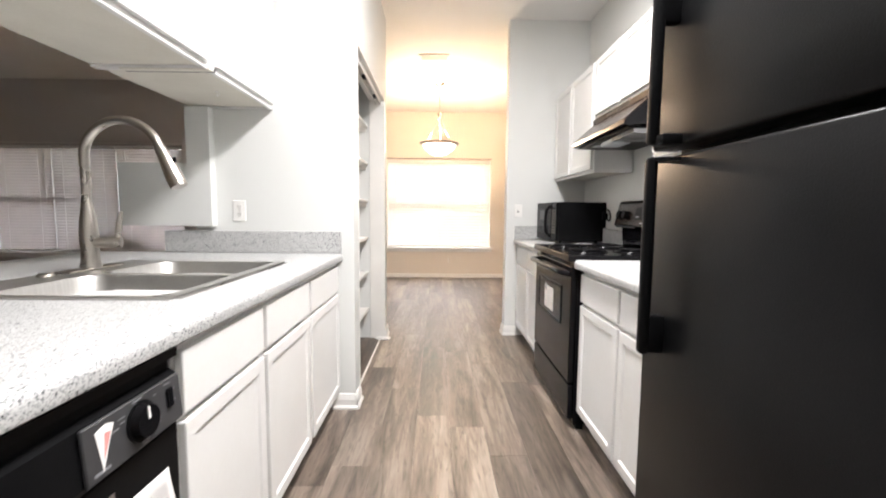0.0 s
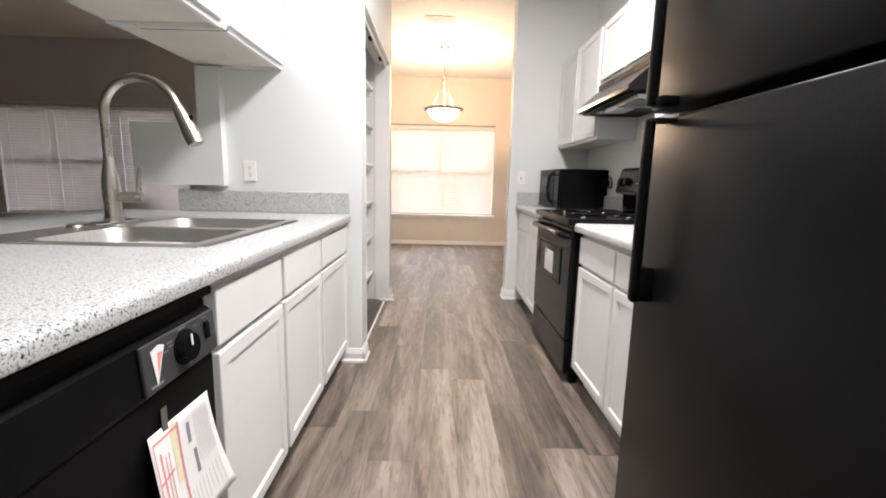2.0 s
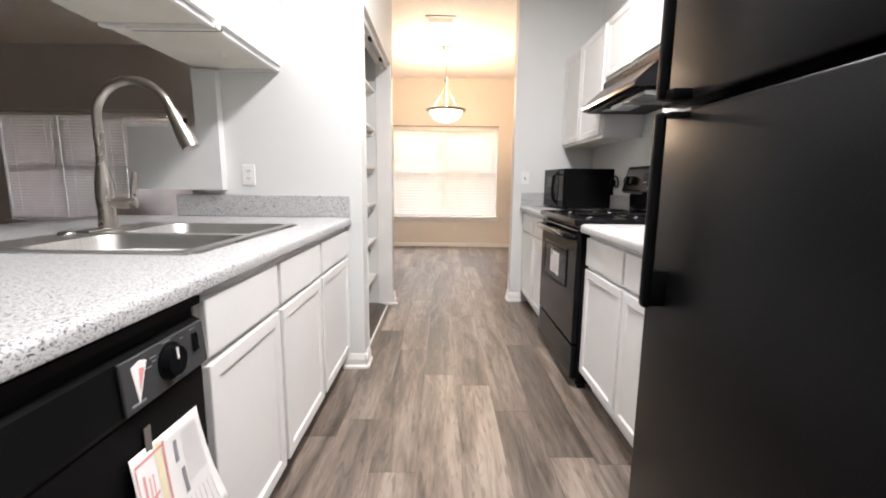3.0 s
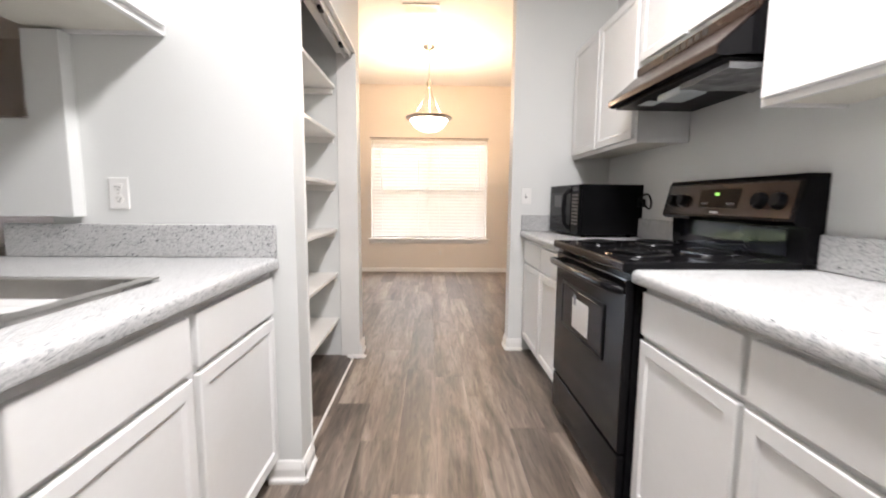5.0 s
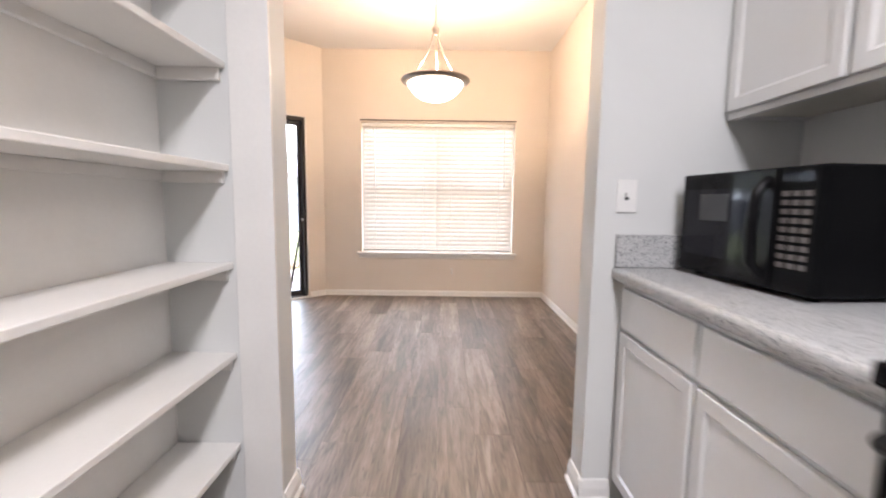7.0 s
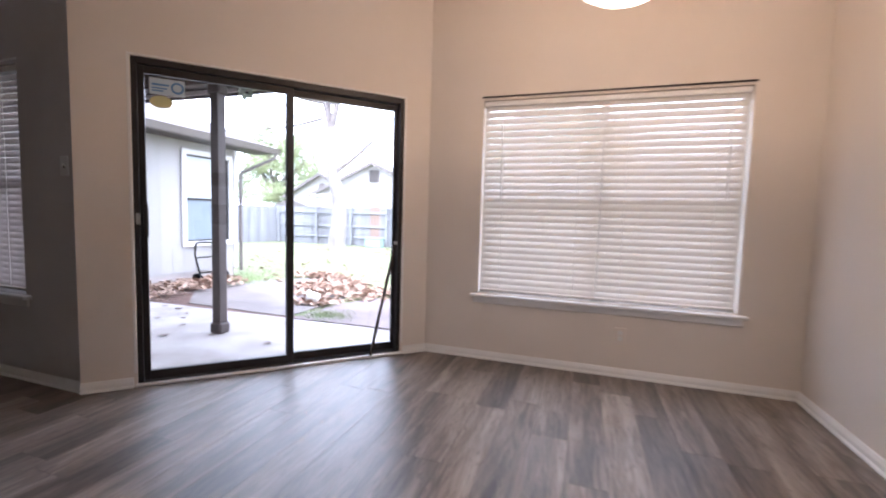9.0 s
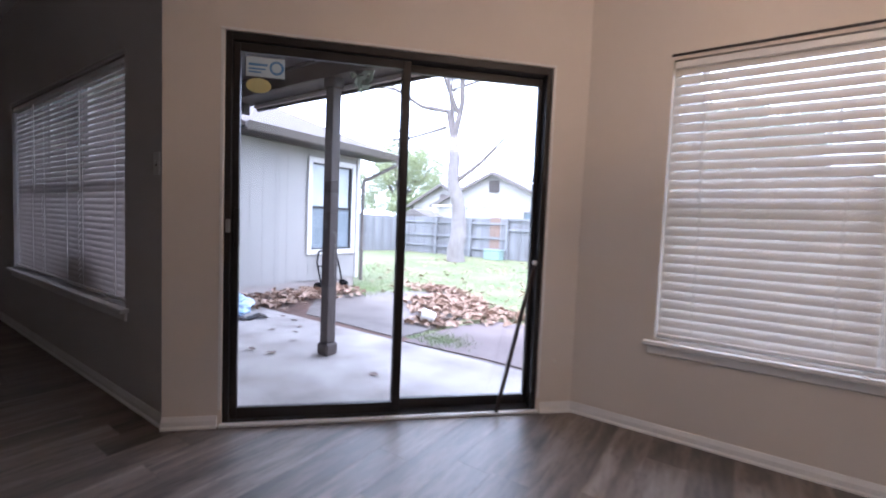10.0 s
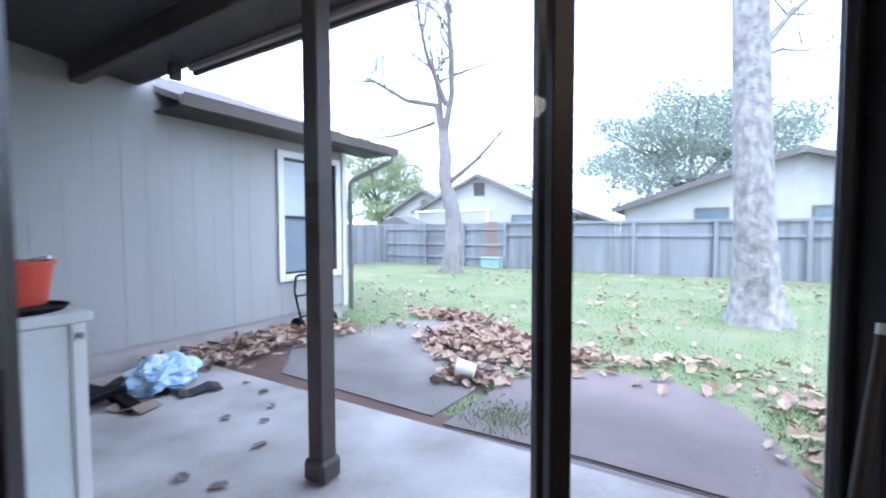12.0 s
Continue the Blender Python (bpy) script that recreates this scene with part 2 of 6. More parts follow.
FOUND = material("foundation_concrete", (0.42, 0.37, 0.34), (0.33, 0.28, 0.26), 0.9, scale=5, fine=60, bump=0.3, depth=0.005)
EAVE = material("brown_eave_paint", (0.036, 0.027, 0.025), (0.026, 0.020, 0.019), 0.6, scale=5, fine=60, bump=0.15, depth=0.003)
POSTW = material("brown_post_wood", (0.062, 0.044, 0.039), (0.042, 0.030, 0.026), 0.65, scale=6, fine=70, bump=0.3, depth=0.004, stretch=(1, 1, 0.15))
GUTTER = material("gutter_metal", (0.14, 0.12, 0.11), (0.11, 0.093, 0.085), 0.45, scale=6, bump=0.03)
SHINGLE = material("weathered_shingles", (0.13, 0.11, 0.105), (0.085, 0.07, 0.067), 0.9, scale=9, fine=60, bump=0.5, depth=0.01)
FENCE = material("grey_weathered_fence", (0.265, 0.268, 0.28), (0.18, 0.18, 0.19), 0.85, scale=3, fine=50, bump=0.3, depth=0.004, stretch=(1, 1, 0.15))
FENCED = material("dark_weathered_fence", (0.215, 0.215, 0.225), (0.15, 0.147, 0.15), 0.85, scale=3, fine=50, bump=0.3, depth=0.004, stretch=(1, 1, 0.15))
FENCER = material("red_cedar_board", (0.26, 0.18, 0.145), (0.20, 0.135, 0.11), 0.8, scale=4, fine=50, bump=0.2, stretch=(1, 1, 0.2))
BARK = material("pale_bark", (0.40, 0.375, 0.36), (0.14, 0.12, 0.115), 0.9, scale=11, fine=40, bump=0.8, depth=0.02, stretch=(1, 1, 0.75))
BARKP = material("grey_bark", (0.29, 0.265, 0.255), (0.14, 0.122, 0.116), 0.9, scale=11, fine=40, bump=0.8, depth=0.02, stretch=(1, 1, 0.6))
BARKM = material("grey_brown_bark", (0.21, 0.18, 0.17), (0.11, 0.095, 0.09), 0.9, scale=8, fine=40, bump=0.6, depth=0.012)
BARKD = material("dark_bark", (0.15, 0.13, 0.125), (0.10, 0.09, 0.085), 0.9, scale=6, fine=40, bump=0.5, depth=0.01)
# Olive paled so the colour itself carries the far crowns' haze and backlight.
LEAFG = material("hazy_olive_leaves", (0.33, 0.37, 0.30), (0.25, 0.29, 0.23), 0.7, scale=3, fine=14, bump=0)
LEAFY = material("yellow_green_leaves", (0.34, 0.38, 0.21), (0.26, 0.30, 0.15), 0.7, scale=3, fine=14, bump=0)
DRYLEAF = material("dry_fallen_leaves", (0.44, 0.315, 0.24), (0.25, 0.155, 0.11), 0.75, scale=7, fine=26, bump=0.2, depth=0.003)
DULLLEAF = material("dull_brown_leaf", (0.20, 0.15, 0.13), (0.13, 0.095, 0.08), 0.8, scale=9, fine=30, bump=0.2, depth=0.003)
PALELEAF = material("pale_fallen_leaves", (0.46, 0.36, 0.26), (0.34, 0.23, 0.15), 0.75, scale=7, fine=26, bump=0.2, depth=0.003)
BLADE = material("grass_blades", (0.21, 0.30, 0.12), (0.27, 0.30, 0.16), 0.8, scale=2, fine=12, bump=0)
STUCCO = material("white_house_wall", (0.42, 0.40, 0.385), (0.36, 0.345, 0.33), 0.8, scale=2, fine=40, bump=0.1)
HROOF = material("grey_house_roof", (0.21, 0.20, 0.20), (0.16, 0.15, 0.15), 0.9, scale=4, fine=20, bump=0.3, depth=0.01)
HWIN = material("far_window_glass", (0.12, 0.16, 0.18), None, 0.1, bump=0)
WTRIM = material("white_outdoor_trim", (0.72, 0.70, 0.68), (0.66, 0.64, 0.62), 0.5, scale=6, bump=0.05)
SCREEN = material("blue_grey_window_screen", (0.20, 0.235, 0.26), (0.17, 0.20, 0.225), 0.6, scale=20, bump=0)
SHADE = material("pale_window_shade", (0.50, 0.54, 0.55), None, 0.6, scale=3, bump=0)
FILM = material("milky_plastic_film", (0.20, 0.20, 0.205), (0.13, 0.13, 0.135), 0.35, scale=14, bump=0.1)
RED = material("red_bucket_plastic", (0.55, 0.06, 0.03), (0.48, 0.05, 0.03), 0.35, scale=8, bump=0)
CABW = material("pale_appliance_enamel", (0.64, 0.66, 0.64), (0.56, 0.575, 0.55), 0.4, scale=4, fine=40, bump=0.04)
BLUEBAG = material("blue_plastic_bag", (0.20, 0.38, 0.66), (0.56, 0.61, 0.66), 0.35, scale=9, fine=30, bump=0.2, depth=0.01)
UTIL = material("green_utility_box", (0.28, 0.39, 0.35), None, 0.5, scale=6, bump=0)
STICKB = material("sticker_pale_blue", (0.55, 0.66, 0.74), None, 0.4, bump=0)
STICKD = material("sticker_blue_ink", (0.10, 0.25, 0.52), None, 0.4, bump=0)
STICKY = material("sticker_yellow", (0.62, 0.58, 0.28), None, 0.4, bump=0)
RIM = material("pewter_ring", (0.33, 0.30, 0.27), (0.27, 0.245, 0.22), 0.35, 0.9, bump=0)

# ---- mesh helpers ----
ROOT = {}


def thing(name, label, category, place=(0, 0, 0), rz=0.0, group="", kind=""):
    ob = new(name)
    ob.empty_display_size = 0.1
    m = pose(*place, 0, 0, rz)
    ob.matrix_basis = m
    ROOT[ob.name] = m
    return tagged(ob, label, category, group, kind)


def finish(name, bm, mat, smooth=0):
    if smooth:
        for f in bm.faces:
            f.smooth = True
    me = bpy.data.meshes.new(name)
    bm.to_mesh(me)
    bm.free()
    me.materials.append(mat)
    if smooth and smooth < 180:
        me.set_sharp_from_angle(angle=radians(smooth))
    return me


def part(name, bm, mat, parent, label="", smooth=0, local=False):
    """One mesh under a thing or a part. Coordinates are the world's unless local."""
    root = ROOT[parent.name]
    if not local:
        bm.transform(root.inverted())
    ob = new(name, finish(name, bm, mat, smooth))
    ob.parent = parent
    ROOT[ob.name] = root
    return tagged(ob, label)


def solid(name, bm, mat, label="", category="", kind="structure", smooth=0, group=""):
    ob = new(name, finish(name, bm, mat, smooth))
    ROOT[ob.name] = Matrix()
    return tagged(ob, label, category, group, kind)


def shared(name, mesh, parent, m):
    """One more object on a mesh that alike pieces share."""
    ob = new(name, mesh)
    ob.parent = parent
    ob.matrix_basis = ROOT[parent.name].inverted() @ m
    ROOT[ob.name] = ROOT[parent.name]
    return ob


def box(bm, a, b, bev=0.0, seg=1, m=None):
    lo = [min(p, q) for p, q in zip(a, b)]
    hi = [max(p, q) for p, q in zip(a, b)]
    mat = Matrix.Translation([(p + q) / 2 for p, q in zip(lo, hi)]) @ Matrix.Diagonal([max(q - p, 1e-4) for p, q in zip(lo, hi)] + [1])
    if m is not None:
        mat = m @ mat
    r = bmesh.ops.create_cube(bm, size=1, matrix=mat)
    if bev:
        edges = list({e for v in r["verts"] for e in v.link_edges})
        bmesh.ops.bevel(bm, geom=edges, offset=bev, segments=seg, affect="EDGES", profile=0.5)
    return bm


def boxes(*pairs, bev=0.0, seg=1, m=None):
    bm = bmesh.new()
    for a, b in pairs:
        box(bm, a, b, bev, seg, m)
    return bm


def prism(bm, pts, z0, z1):
    """A flat polygon raised from z0 to z1."""
    low = [bm.verts.new((x, y, z0)) for x, y in pts]
    top = [bm.verts.new((x, y, z1)) for x, y in pts]
    bm.faces.new(list(reversed(low)))
    bm.faces.new(top)
    k = len(pts)
    for i in range(k):
        bm.faces.new((low[i], low[(i + 1) % k], top[(i + 1) % k], top[i]))
    bmesh.ops.recalc_face_normals(bm, faces=bm.faces)
    return bm


def extrude_profile(bm, pts, axis, c0, c1):
    """A closed outline in the two other axes drawn out along axis."""
    def at(p, c):
        q = list(p)
        q.insert(axis, c)
        return q
    a = [bm.verts.new(at(p, c0)) for p in pts]
    b = [bm.verts.new(at(p, c1)) for p in pts]
    bm.faces.new(a)
    bm.faces.new(b)
    k = len(pts)
    for i in range(k):
        bm.faces.new((a[i], a[(i + 1) % k], b[(i + 1) % k], b[i]))
    bmesh.ops.recalc_face_normals(bm, faces=bm.faces)
    return bm


def tube(bm, pts, radii, sides=12, caps=True):
    """A round bar along points with a radius at each."""
    pts = [Vector(p) for p in pts]
    if not hasattr(radii, "__len__"):
        radii = [radii] * len(pts)
    rings = []
    side = None
    for i, p in enumerate(pts):
        d = (pts[min(i + 1, len(pts) - 1)] - pts[max(i - 1, 0)]).normalized()
        if side is None:
            side = d.cross(Vector((0.31, 0.77, 0.55))).normalized()
        side = (side - d * side.dot(d)).normalized()
        up = d.cross(side)
        rings.append([bm.verts.new(p + (side * math.cos(t) + up * math.sin(t)) * radii[i]) for t in (2 * math.pi * k / sides for k in range(sides))])
    for a, b in zip(rings, rings[1:]):
        for k in range(sides):
            bm.faces.new((a[k], a[(k + 1) % sides], b[(k + 1) % sides], b[k]))
    if caps:
        bm.faces.new(list(reversed(rings[0])))
        bm.faces.new(rings[-1])
    return bm


def lathe(bm, profile, center, steps=32):
    """A profile of (radius, height) turned about the upright through center."""
    rings = []
    for r, z in profile:
        rings.append([bm.verts.new((center[0] + r * math.cos(2 * math.pi * k / steps), center[1] + r * math.sin(2 * math.pi * k / steps), center[2] + z)) for k in range(steps)])
    for a, b in zip(rings, rings[1:]):
        for k in range(steps):
            bm.faces.new((a[k], a[(k + 1) % steps], b[(k + 1) % steps], b[k]))
    bmesh.ops.remove_doubles(bm, verts=bm.verts, dist=1e-5)
    bmesh.ops.recalc_face_normals(bm, faces=bm.faces)
    return bm


def wall_boxes(bm, u0, u1, t0, t1, z0, z1, holes, put):
    """Boxes of a wall that runs along u, t0 to t1 thick, with holes (u0, u1, z0, z1)."""
    cuts = sorted({u0, u1, *[h[0] for h in holes], *[h[1] for h in holes]})
    for a, b in zip(cuts, cuts[1:]):
        z = z0
        for h in sorted([h for h in holes if h[0] <= a and h[1] >= b], key=lambda h: h[2]):
            if h[2] > z:
                put(bm, a, b, t0, t1, z, h[2])
            z = h[3]
        if z < z1:
            put(bm, a, b, t0, t1, z, z1)
    bmesh.ops.remove_doubles(bm, verts=bm.verts, dist=1e-4)
    return bm


def put_x(bm, a, b, t0, t1, z0, z1):
    box(bm, (a, t0, z0), (b, t1, z1))


def put_y(bm, a, b, t0, t1, z0, z1):
    box(bm, (t0, a, z0), (t1, b, z1))


# ---- structure ----
TOP = 2.85
EAST, SOUTH, WEST, NORTH, LIV = 1.35, -1.6, -7.5, 7.42, 5.82
DIAG = pose(-2.92, 5.80, 0, 0, 0, 45.2)
DLEN = 2.28
D0, D1, DTOP = 0.285, 2.055, 2.05

solid("wall_north", wall_boxes(bmesh.new(), -1.32, EAST + 0.15, NORTH, NORTH + 0.15, -0.1, TOP, [(-0.87, 0.92, 0.53, 2.04)], put_x), BEIGE, "beige painted dining wall with a wide window", "wall")
solid("wall_living", wall_boxes(bmesh.new(), WEST - 0.15, -2.92, LIV, LIV + 0.15, -0.1, TOP, [(-5.97, -3.44, 0.56, 2.0)], put_x), GREYW, "grey painted living room wall with windows", "wall")
bm = wall_boxes(bmesh.new(), 0.0, DLEN, 0.0, 0.15, -0.1, TOP, [(D0, D1, -0.05, DTOP)], put_x)
bm.transform(DIAG)
solid("wall_diagonal", bm, BEIGE, "beige painted angled wall around the patio door", "wall")
solid("wall_east", wall_boxes(bmesh.new(), SOUTH - 0.15, NORTH + 0.15, EAST, EAST + 0.15, -0.1, TOP, [], put_y), WALL, "plain off-white painted long wall", "wall")
solid("wall_dining_east", boxes(((1.30, 4.031, 0.0), (EAST - 0.001, NORTH - 0.001, TOP - 0.001))), BEIGE, "plain beige painted dining wall", "wall")
solid("wall_south", boxes(((WEST - 0.15, SOUTH - 0.15, -0.1), (EAST, SOUTH, TOP))), WALL, "plain off-white painted wall", "wall")
solid("wall_west", boxes(((WEST - 0.15, SOUTH, -0.1), (WEST, LIV, TOP))), GREYW, "plain grey painted wall", "wall")
bm = bmesh.new()
prism(bm, [(WEST - 0.2, SOUTH - 0.2), (EAST + 0.2, SOUTH - 0.2), (EAST + 0.2, NORTH + 0.2), (-1.36, NORTH + 0.2), (-3.02, LIV + 0.2), (WEST - 0.2, LIV + 0.2)], TOP, TOP + 0.12)
solid("ceiling", bm, CEIL, "off-white textured flat ceiling", "ceiling")

# stub wall between kitchen and dining
STUB = 0.635
solid("wall_stub", boxes(((STUB, 3.90, 0), (EAST, 4.03, TOP))), WALL, "short painted wall closing the cabinet run", "wall")
# pantry block
PF = -0.47
solid("wall_pantry_near", boxes(((-1.355, 2.40, 0), (PF, 2.53, TOP))), WALL, "painted end wall of the kitchen counter", "wall")
solid("wall_pantry_back", boxes(((-0.96, 2.53, 0), (-0.84, 3.80, TOP))), SHELF, "white painted back of the pantry", "wall")
solid("wall_pantry_far", boxes(((-0.96, 3.80, 0), (PF, 3.93, TOP))), WALL, "painted narrow wall beside the pantry", "wall")
solid("wall_pantry_head", boxes(((-0.59, 2.53, 2.11), (PF, 3.80, TOP))), WALL, "painted wall above the pantry opening", "wall")
bm = bmesh.new()
# panel beside the bar, a little proud of the end wall, with a low arm past it
extrude_profile(bm, [(-1.735, 1.062), (-1.236, 1.062), (-1.236, 1.70), (-1.362, 1.70), (-1.362, 1.402), (-1.735, 1.402)], 1, 2.345, 2.43)
solid("wall_bar", bm, WALL, "stepped painted wall panel beside the breakfast bar", "wall")


def baseboard(name, run, wall_label="white painted baseboard", tall=1.0):
    """run: list of (a, b) points on the floor, the room on the left of each a to b."""
    bm = bmesh.new()
    for a, b in run:
        a, b = Vector((*a, 0)), Vector((*b, 0))
        d = (b - a)
        ang = math.degrees(math.atan2(d.y, d.x))
        m = pose(a.x, a.y, 0, 0, 0, ang)
        k = bmesh.new()
        extrude_profile(k, [(0.0, 0.0), (0.024, 0.0), (0.024, 0.012), (0.014, 0.022), (0.014, 0.055), (0.009, 0.072), (0.005, 0.085), (0.0, 0.088)], 0, 0, d.length)
        k.transform(m @ Matrix.Diagonal((1, 1, tall, 1)))
        tmp = bpy.data.meshes.new("tmp")
        k.to_mesh(tmp)
        k.free()
        bm.from_mesh(tmp)
        bpy.data.meshes.remove(tmp)
    return solid(name, bm, TRIM, wall_label, "baseboard")


def dpt(s):
    v = DIAG @ Vector((s, 0, 0))
    return (v.x, v.y)


baseboard("baseboard_north", [((1.30, NORTH), (-1.31, NORTH))], tall=0.72)
baseboard("baseboard_east", [((1.30, 4.03), (1.30, NORTH))], tall=0.72)
baseboard("baseboard_diagonal", [(dpt(DLEN), dpt(D1 + 0.02)), (dpt(D0 - 0.02), dpt(0))], tall=0.72)
baseboard("baseboard_living", [((-2.92, LIV), (WEST, LIV))], tall=0.72)
baseboard("baseboard_stub", [((STUB, 3.886), (STUB, 4.03)), ((0.74, 3.90), (STUB - 0.014, 3.90))])
baseboard("baseboard_pantry", [((PF, 2.53), (PF, 2.386)), ((PF + 0.014, 2.40), (-0.60, 2.40)), ((PF, 3.944), (PF, 3.80)), ((-0.96, 3.93), (PF + 0.014, 3.93))])

# ---- kitchen ----
def panel(sgn, x, y0, y1, z0, z1, th=0.02, rim=0.055, sunk=0.007, bev=0.004):
    """A door or drawer front that faces along x: a slab with a sunk middle."""
    bm = bmesh.new()
    box(bm, (x, y0, z0), (x + sgn * th, y1, z1), bev, 2)
    if rim:
        f = max(bm.faces, key=lambda f: f.calc_center_median().x * sgn + f.calc_area())
        bmesh.ops.inset_region(bm, faces=[f], thickness=rim - bev)
        bmesh.ops.inset_region(bm, faces=[f], thickness=0.012, depth=-sunk)
    return bm


def base_cabinet(sgn, xb, xf, y0, y1, fronts, label, top=0.865, hinge_at=None):
    """A floor unit with toe kick. fronts: (y0, y1) of each drawer front over a door."""
    c = thing("base_cabinet", label, "cabinet", ((xb + xf) / 2, (y0 + y1) / 2, 0), group="white kitchen base cabinets")
    body = part("body", boxes(((xb, y0, 0.11), (xf, y1, top)), ((xb, y0 + 0.002, 0), (xf - sgn * 0.06, y1 - 0.002, 0.11)), bev=0.002), WHITE, c)
    for a, b in fronts:
        part("drawer_front", panel(sgn, xf, a, b, 0.700, 0.842, 0.02, 0), WHITE, c)
        part("door", panel(sgn, xf, a, b, 0.118, 0.682), WHITE, c)
        k = b if sgn > 0 else a
        for z in (0.19, 0.61):
            part("hinge", tube(bmesh.new(), [(xf + sgn * 0.010, k + 0.006, z - 0.022), (xf + sgn * 0.010, k + 0.006, z + 0.022)], 0.005, 8), NICKEL, c, smooth=40)
    return c


def wall_cabinet(sgn, xb, xf, y0, y1, z0, z1, doors, label):
    c = thing("wall_cabinet", label, "cabinet", ((xb + xf) / 2, (y0 + y1) / 2, z0), group="white kitchen wall cabinets")
    part("body", boxes(((xb, y0 + 0.001, z0 + 0.022), (xf, y1 - 0.001, z1)), bev=0.0015), WHITE, c)
    part("front_rail", boxes(((xf - sgn * 0.02, y0 + 0.001, z0), (xf, y1 - 0.001, z0 + 0.022)), bev=0.0015), WHITE, c)
    for a, b in ((y0 + 0.001, y0 + 0.018), (y1 - 0.018, y1 - 0.001)):
        part("side_rail", boxes(((xb, a, z0 + 0.002), (xf - sgn * 0.0205, b, z0 + 0.022)), bev=0.0015), WHITE, c)
    part("bottom_panel", boxes(((xb, y0 + 0.02, z0 + 0.012), (xf - sgn * 0.022, y1 - 0.02, z0 + 0.021))), RAW, c, "unpainted cream bottom panel")
    for a, b in doors:
        part("door", panel(sgn, xf, a, b, z0 + 0.022, z1 - 0.02), WHITE, c)
    return c


XD = -0.572
base_cabinet(1, -1.14, XD, 0.893, 1.345, [(0.905, 1.335)], "white painted base cabinet next to the dishwasher")
base_cabinet(1, -1.14, XD, 1.346, 1.835, [(1.362, 1.822)], "white painted base cabinet under the sink")
base_cabinet(1, -1.14, XD, 1.836, 2.398, [(1.852, 2.375)], "white painted base cabinet against the end wall")
base_cabinet(1, -1.14, XD, -0.60, 0.285, [(-0.58, -0.17), (-0.15, 0.27)], "white painted double base cabinet")
solid("bar_panel", boxes(((-1.26, -0.60, 0), (-1.145, 2.395, 0.862))), WALL, "painted half wall under the breakfast bar", "wall")


def post_form(bm, sgn, xf, xb, y0, y1, z0=0.868, z1=0.912):
    """A worktop slab with a rounded front edge."""
    r = 0.018
    arc = [(xf - sgn * r + sgn * r * math.sin(t), z1 - r + r * math.cos(t)) for t in (math.pi / 2 * k / 5 for k in range(6))]
    low = [(xf - sgn * 0.008 + sgn * 0.008 * math.cos(t), z0 + 0.008 - 0.008 * math.sin(t)) for t in (math.pi / 2 * k / 3 for k in range(4))]
    pts = [(xb, z1)] + arc + low + [(xb, z0)]
    a = [bm.verts.new((x, y0, z)) for x, z in pts]
    b = [bm.verts.new((x, y1, z)) for x, z in pts]
    bm.faces.new(a)
    bm.faces.new(b)
    for i in range(len(pts)):
        j = (i + 1) % len(pts)
        bm.faces.new((a[i], a[j], b[j], b[i]))
    bmesh.ops.recalc_face_normals(bm, faces=bm.faces)


XC = -0.535
SX0, SX1, SY0, SY1 = -1.40, -0.70, 1.10, 1.95
left_top = thing("worktop", "white speckled laminate worktop and breakfast bar", "worktop", (-1.2, 0.9, 0.868))
bm = bmesh.new()
post_form(bm, 1, XC, SX1 + 0.02, -0.62, 2.398)
box(bm, (SX1 + 0.02, -0.62, 0.868), (SX0 + 0.02, SY0 + 0.02, 0.912))
box(bm, (SX1 + 0.02, SY1 - 0.02, 0.868), (SX0 + 0.02, 2.398, 0.912))
box(bm, (SX0 + 0.02, -0.62, 0.868), (-1.96, 2.398, 0.912))
part("slab", bm, COUNTER, left_top, smooth=30)
part("backsplash", boxes(((-1.52, 2.377, 0.913), (XC - 0.004, 2.3985, 1.035)), bev=0.004, seg=2), COUNTER, left_top)

# sink
sink = thing("kitchen_sink", "double bowl stainless steel sink set in the worktop", "sink", ((SX0 + SX1) / 2, (SY0 + SY1) / 2, 0.912))
bm = bmesh.new()
rim_z = 0.9165


def sink_shell(bm, x0, x1, y0, y1, deep, z):
    """A round-cornered bowl, open at the top."""
    def loop(ins, zz, r):
        pts = []
        for cx, cy, a0 in ((x1 - ins - r, y1 - ins - r, 0), (x0 + ins + r, y1 - ins - r, 90), (x0 + ins + r, y0 + ins + r, 180), (x1 - ins - r, y0 + ins + r, 270)):
            for k in range(6):
                t = radians(a0 + 18 * k)
                pts.append(bm.verts.new((cx + r * math.cos(t), cy + r * math.sin(t), zz)))
        return pts
    loops = [loop(0, z, 0.075), loop(0.004, z - 0.006, 0.073), loop(0.012, z - deep * 0.75, 0.065), loop(0.03, z - deep * 0.95, 0.055), loop(0.06, z - deep, 0.04)]
    for a, b in zip(loops, loops[1:]):
        for k in range(24):
            bm.faces.new((a[k], a[(k + 1) % 24], b[(k + 1) % 24], b[k]))
    bm.faces.new(loops[-1])


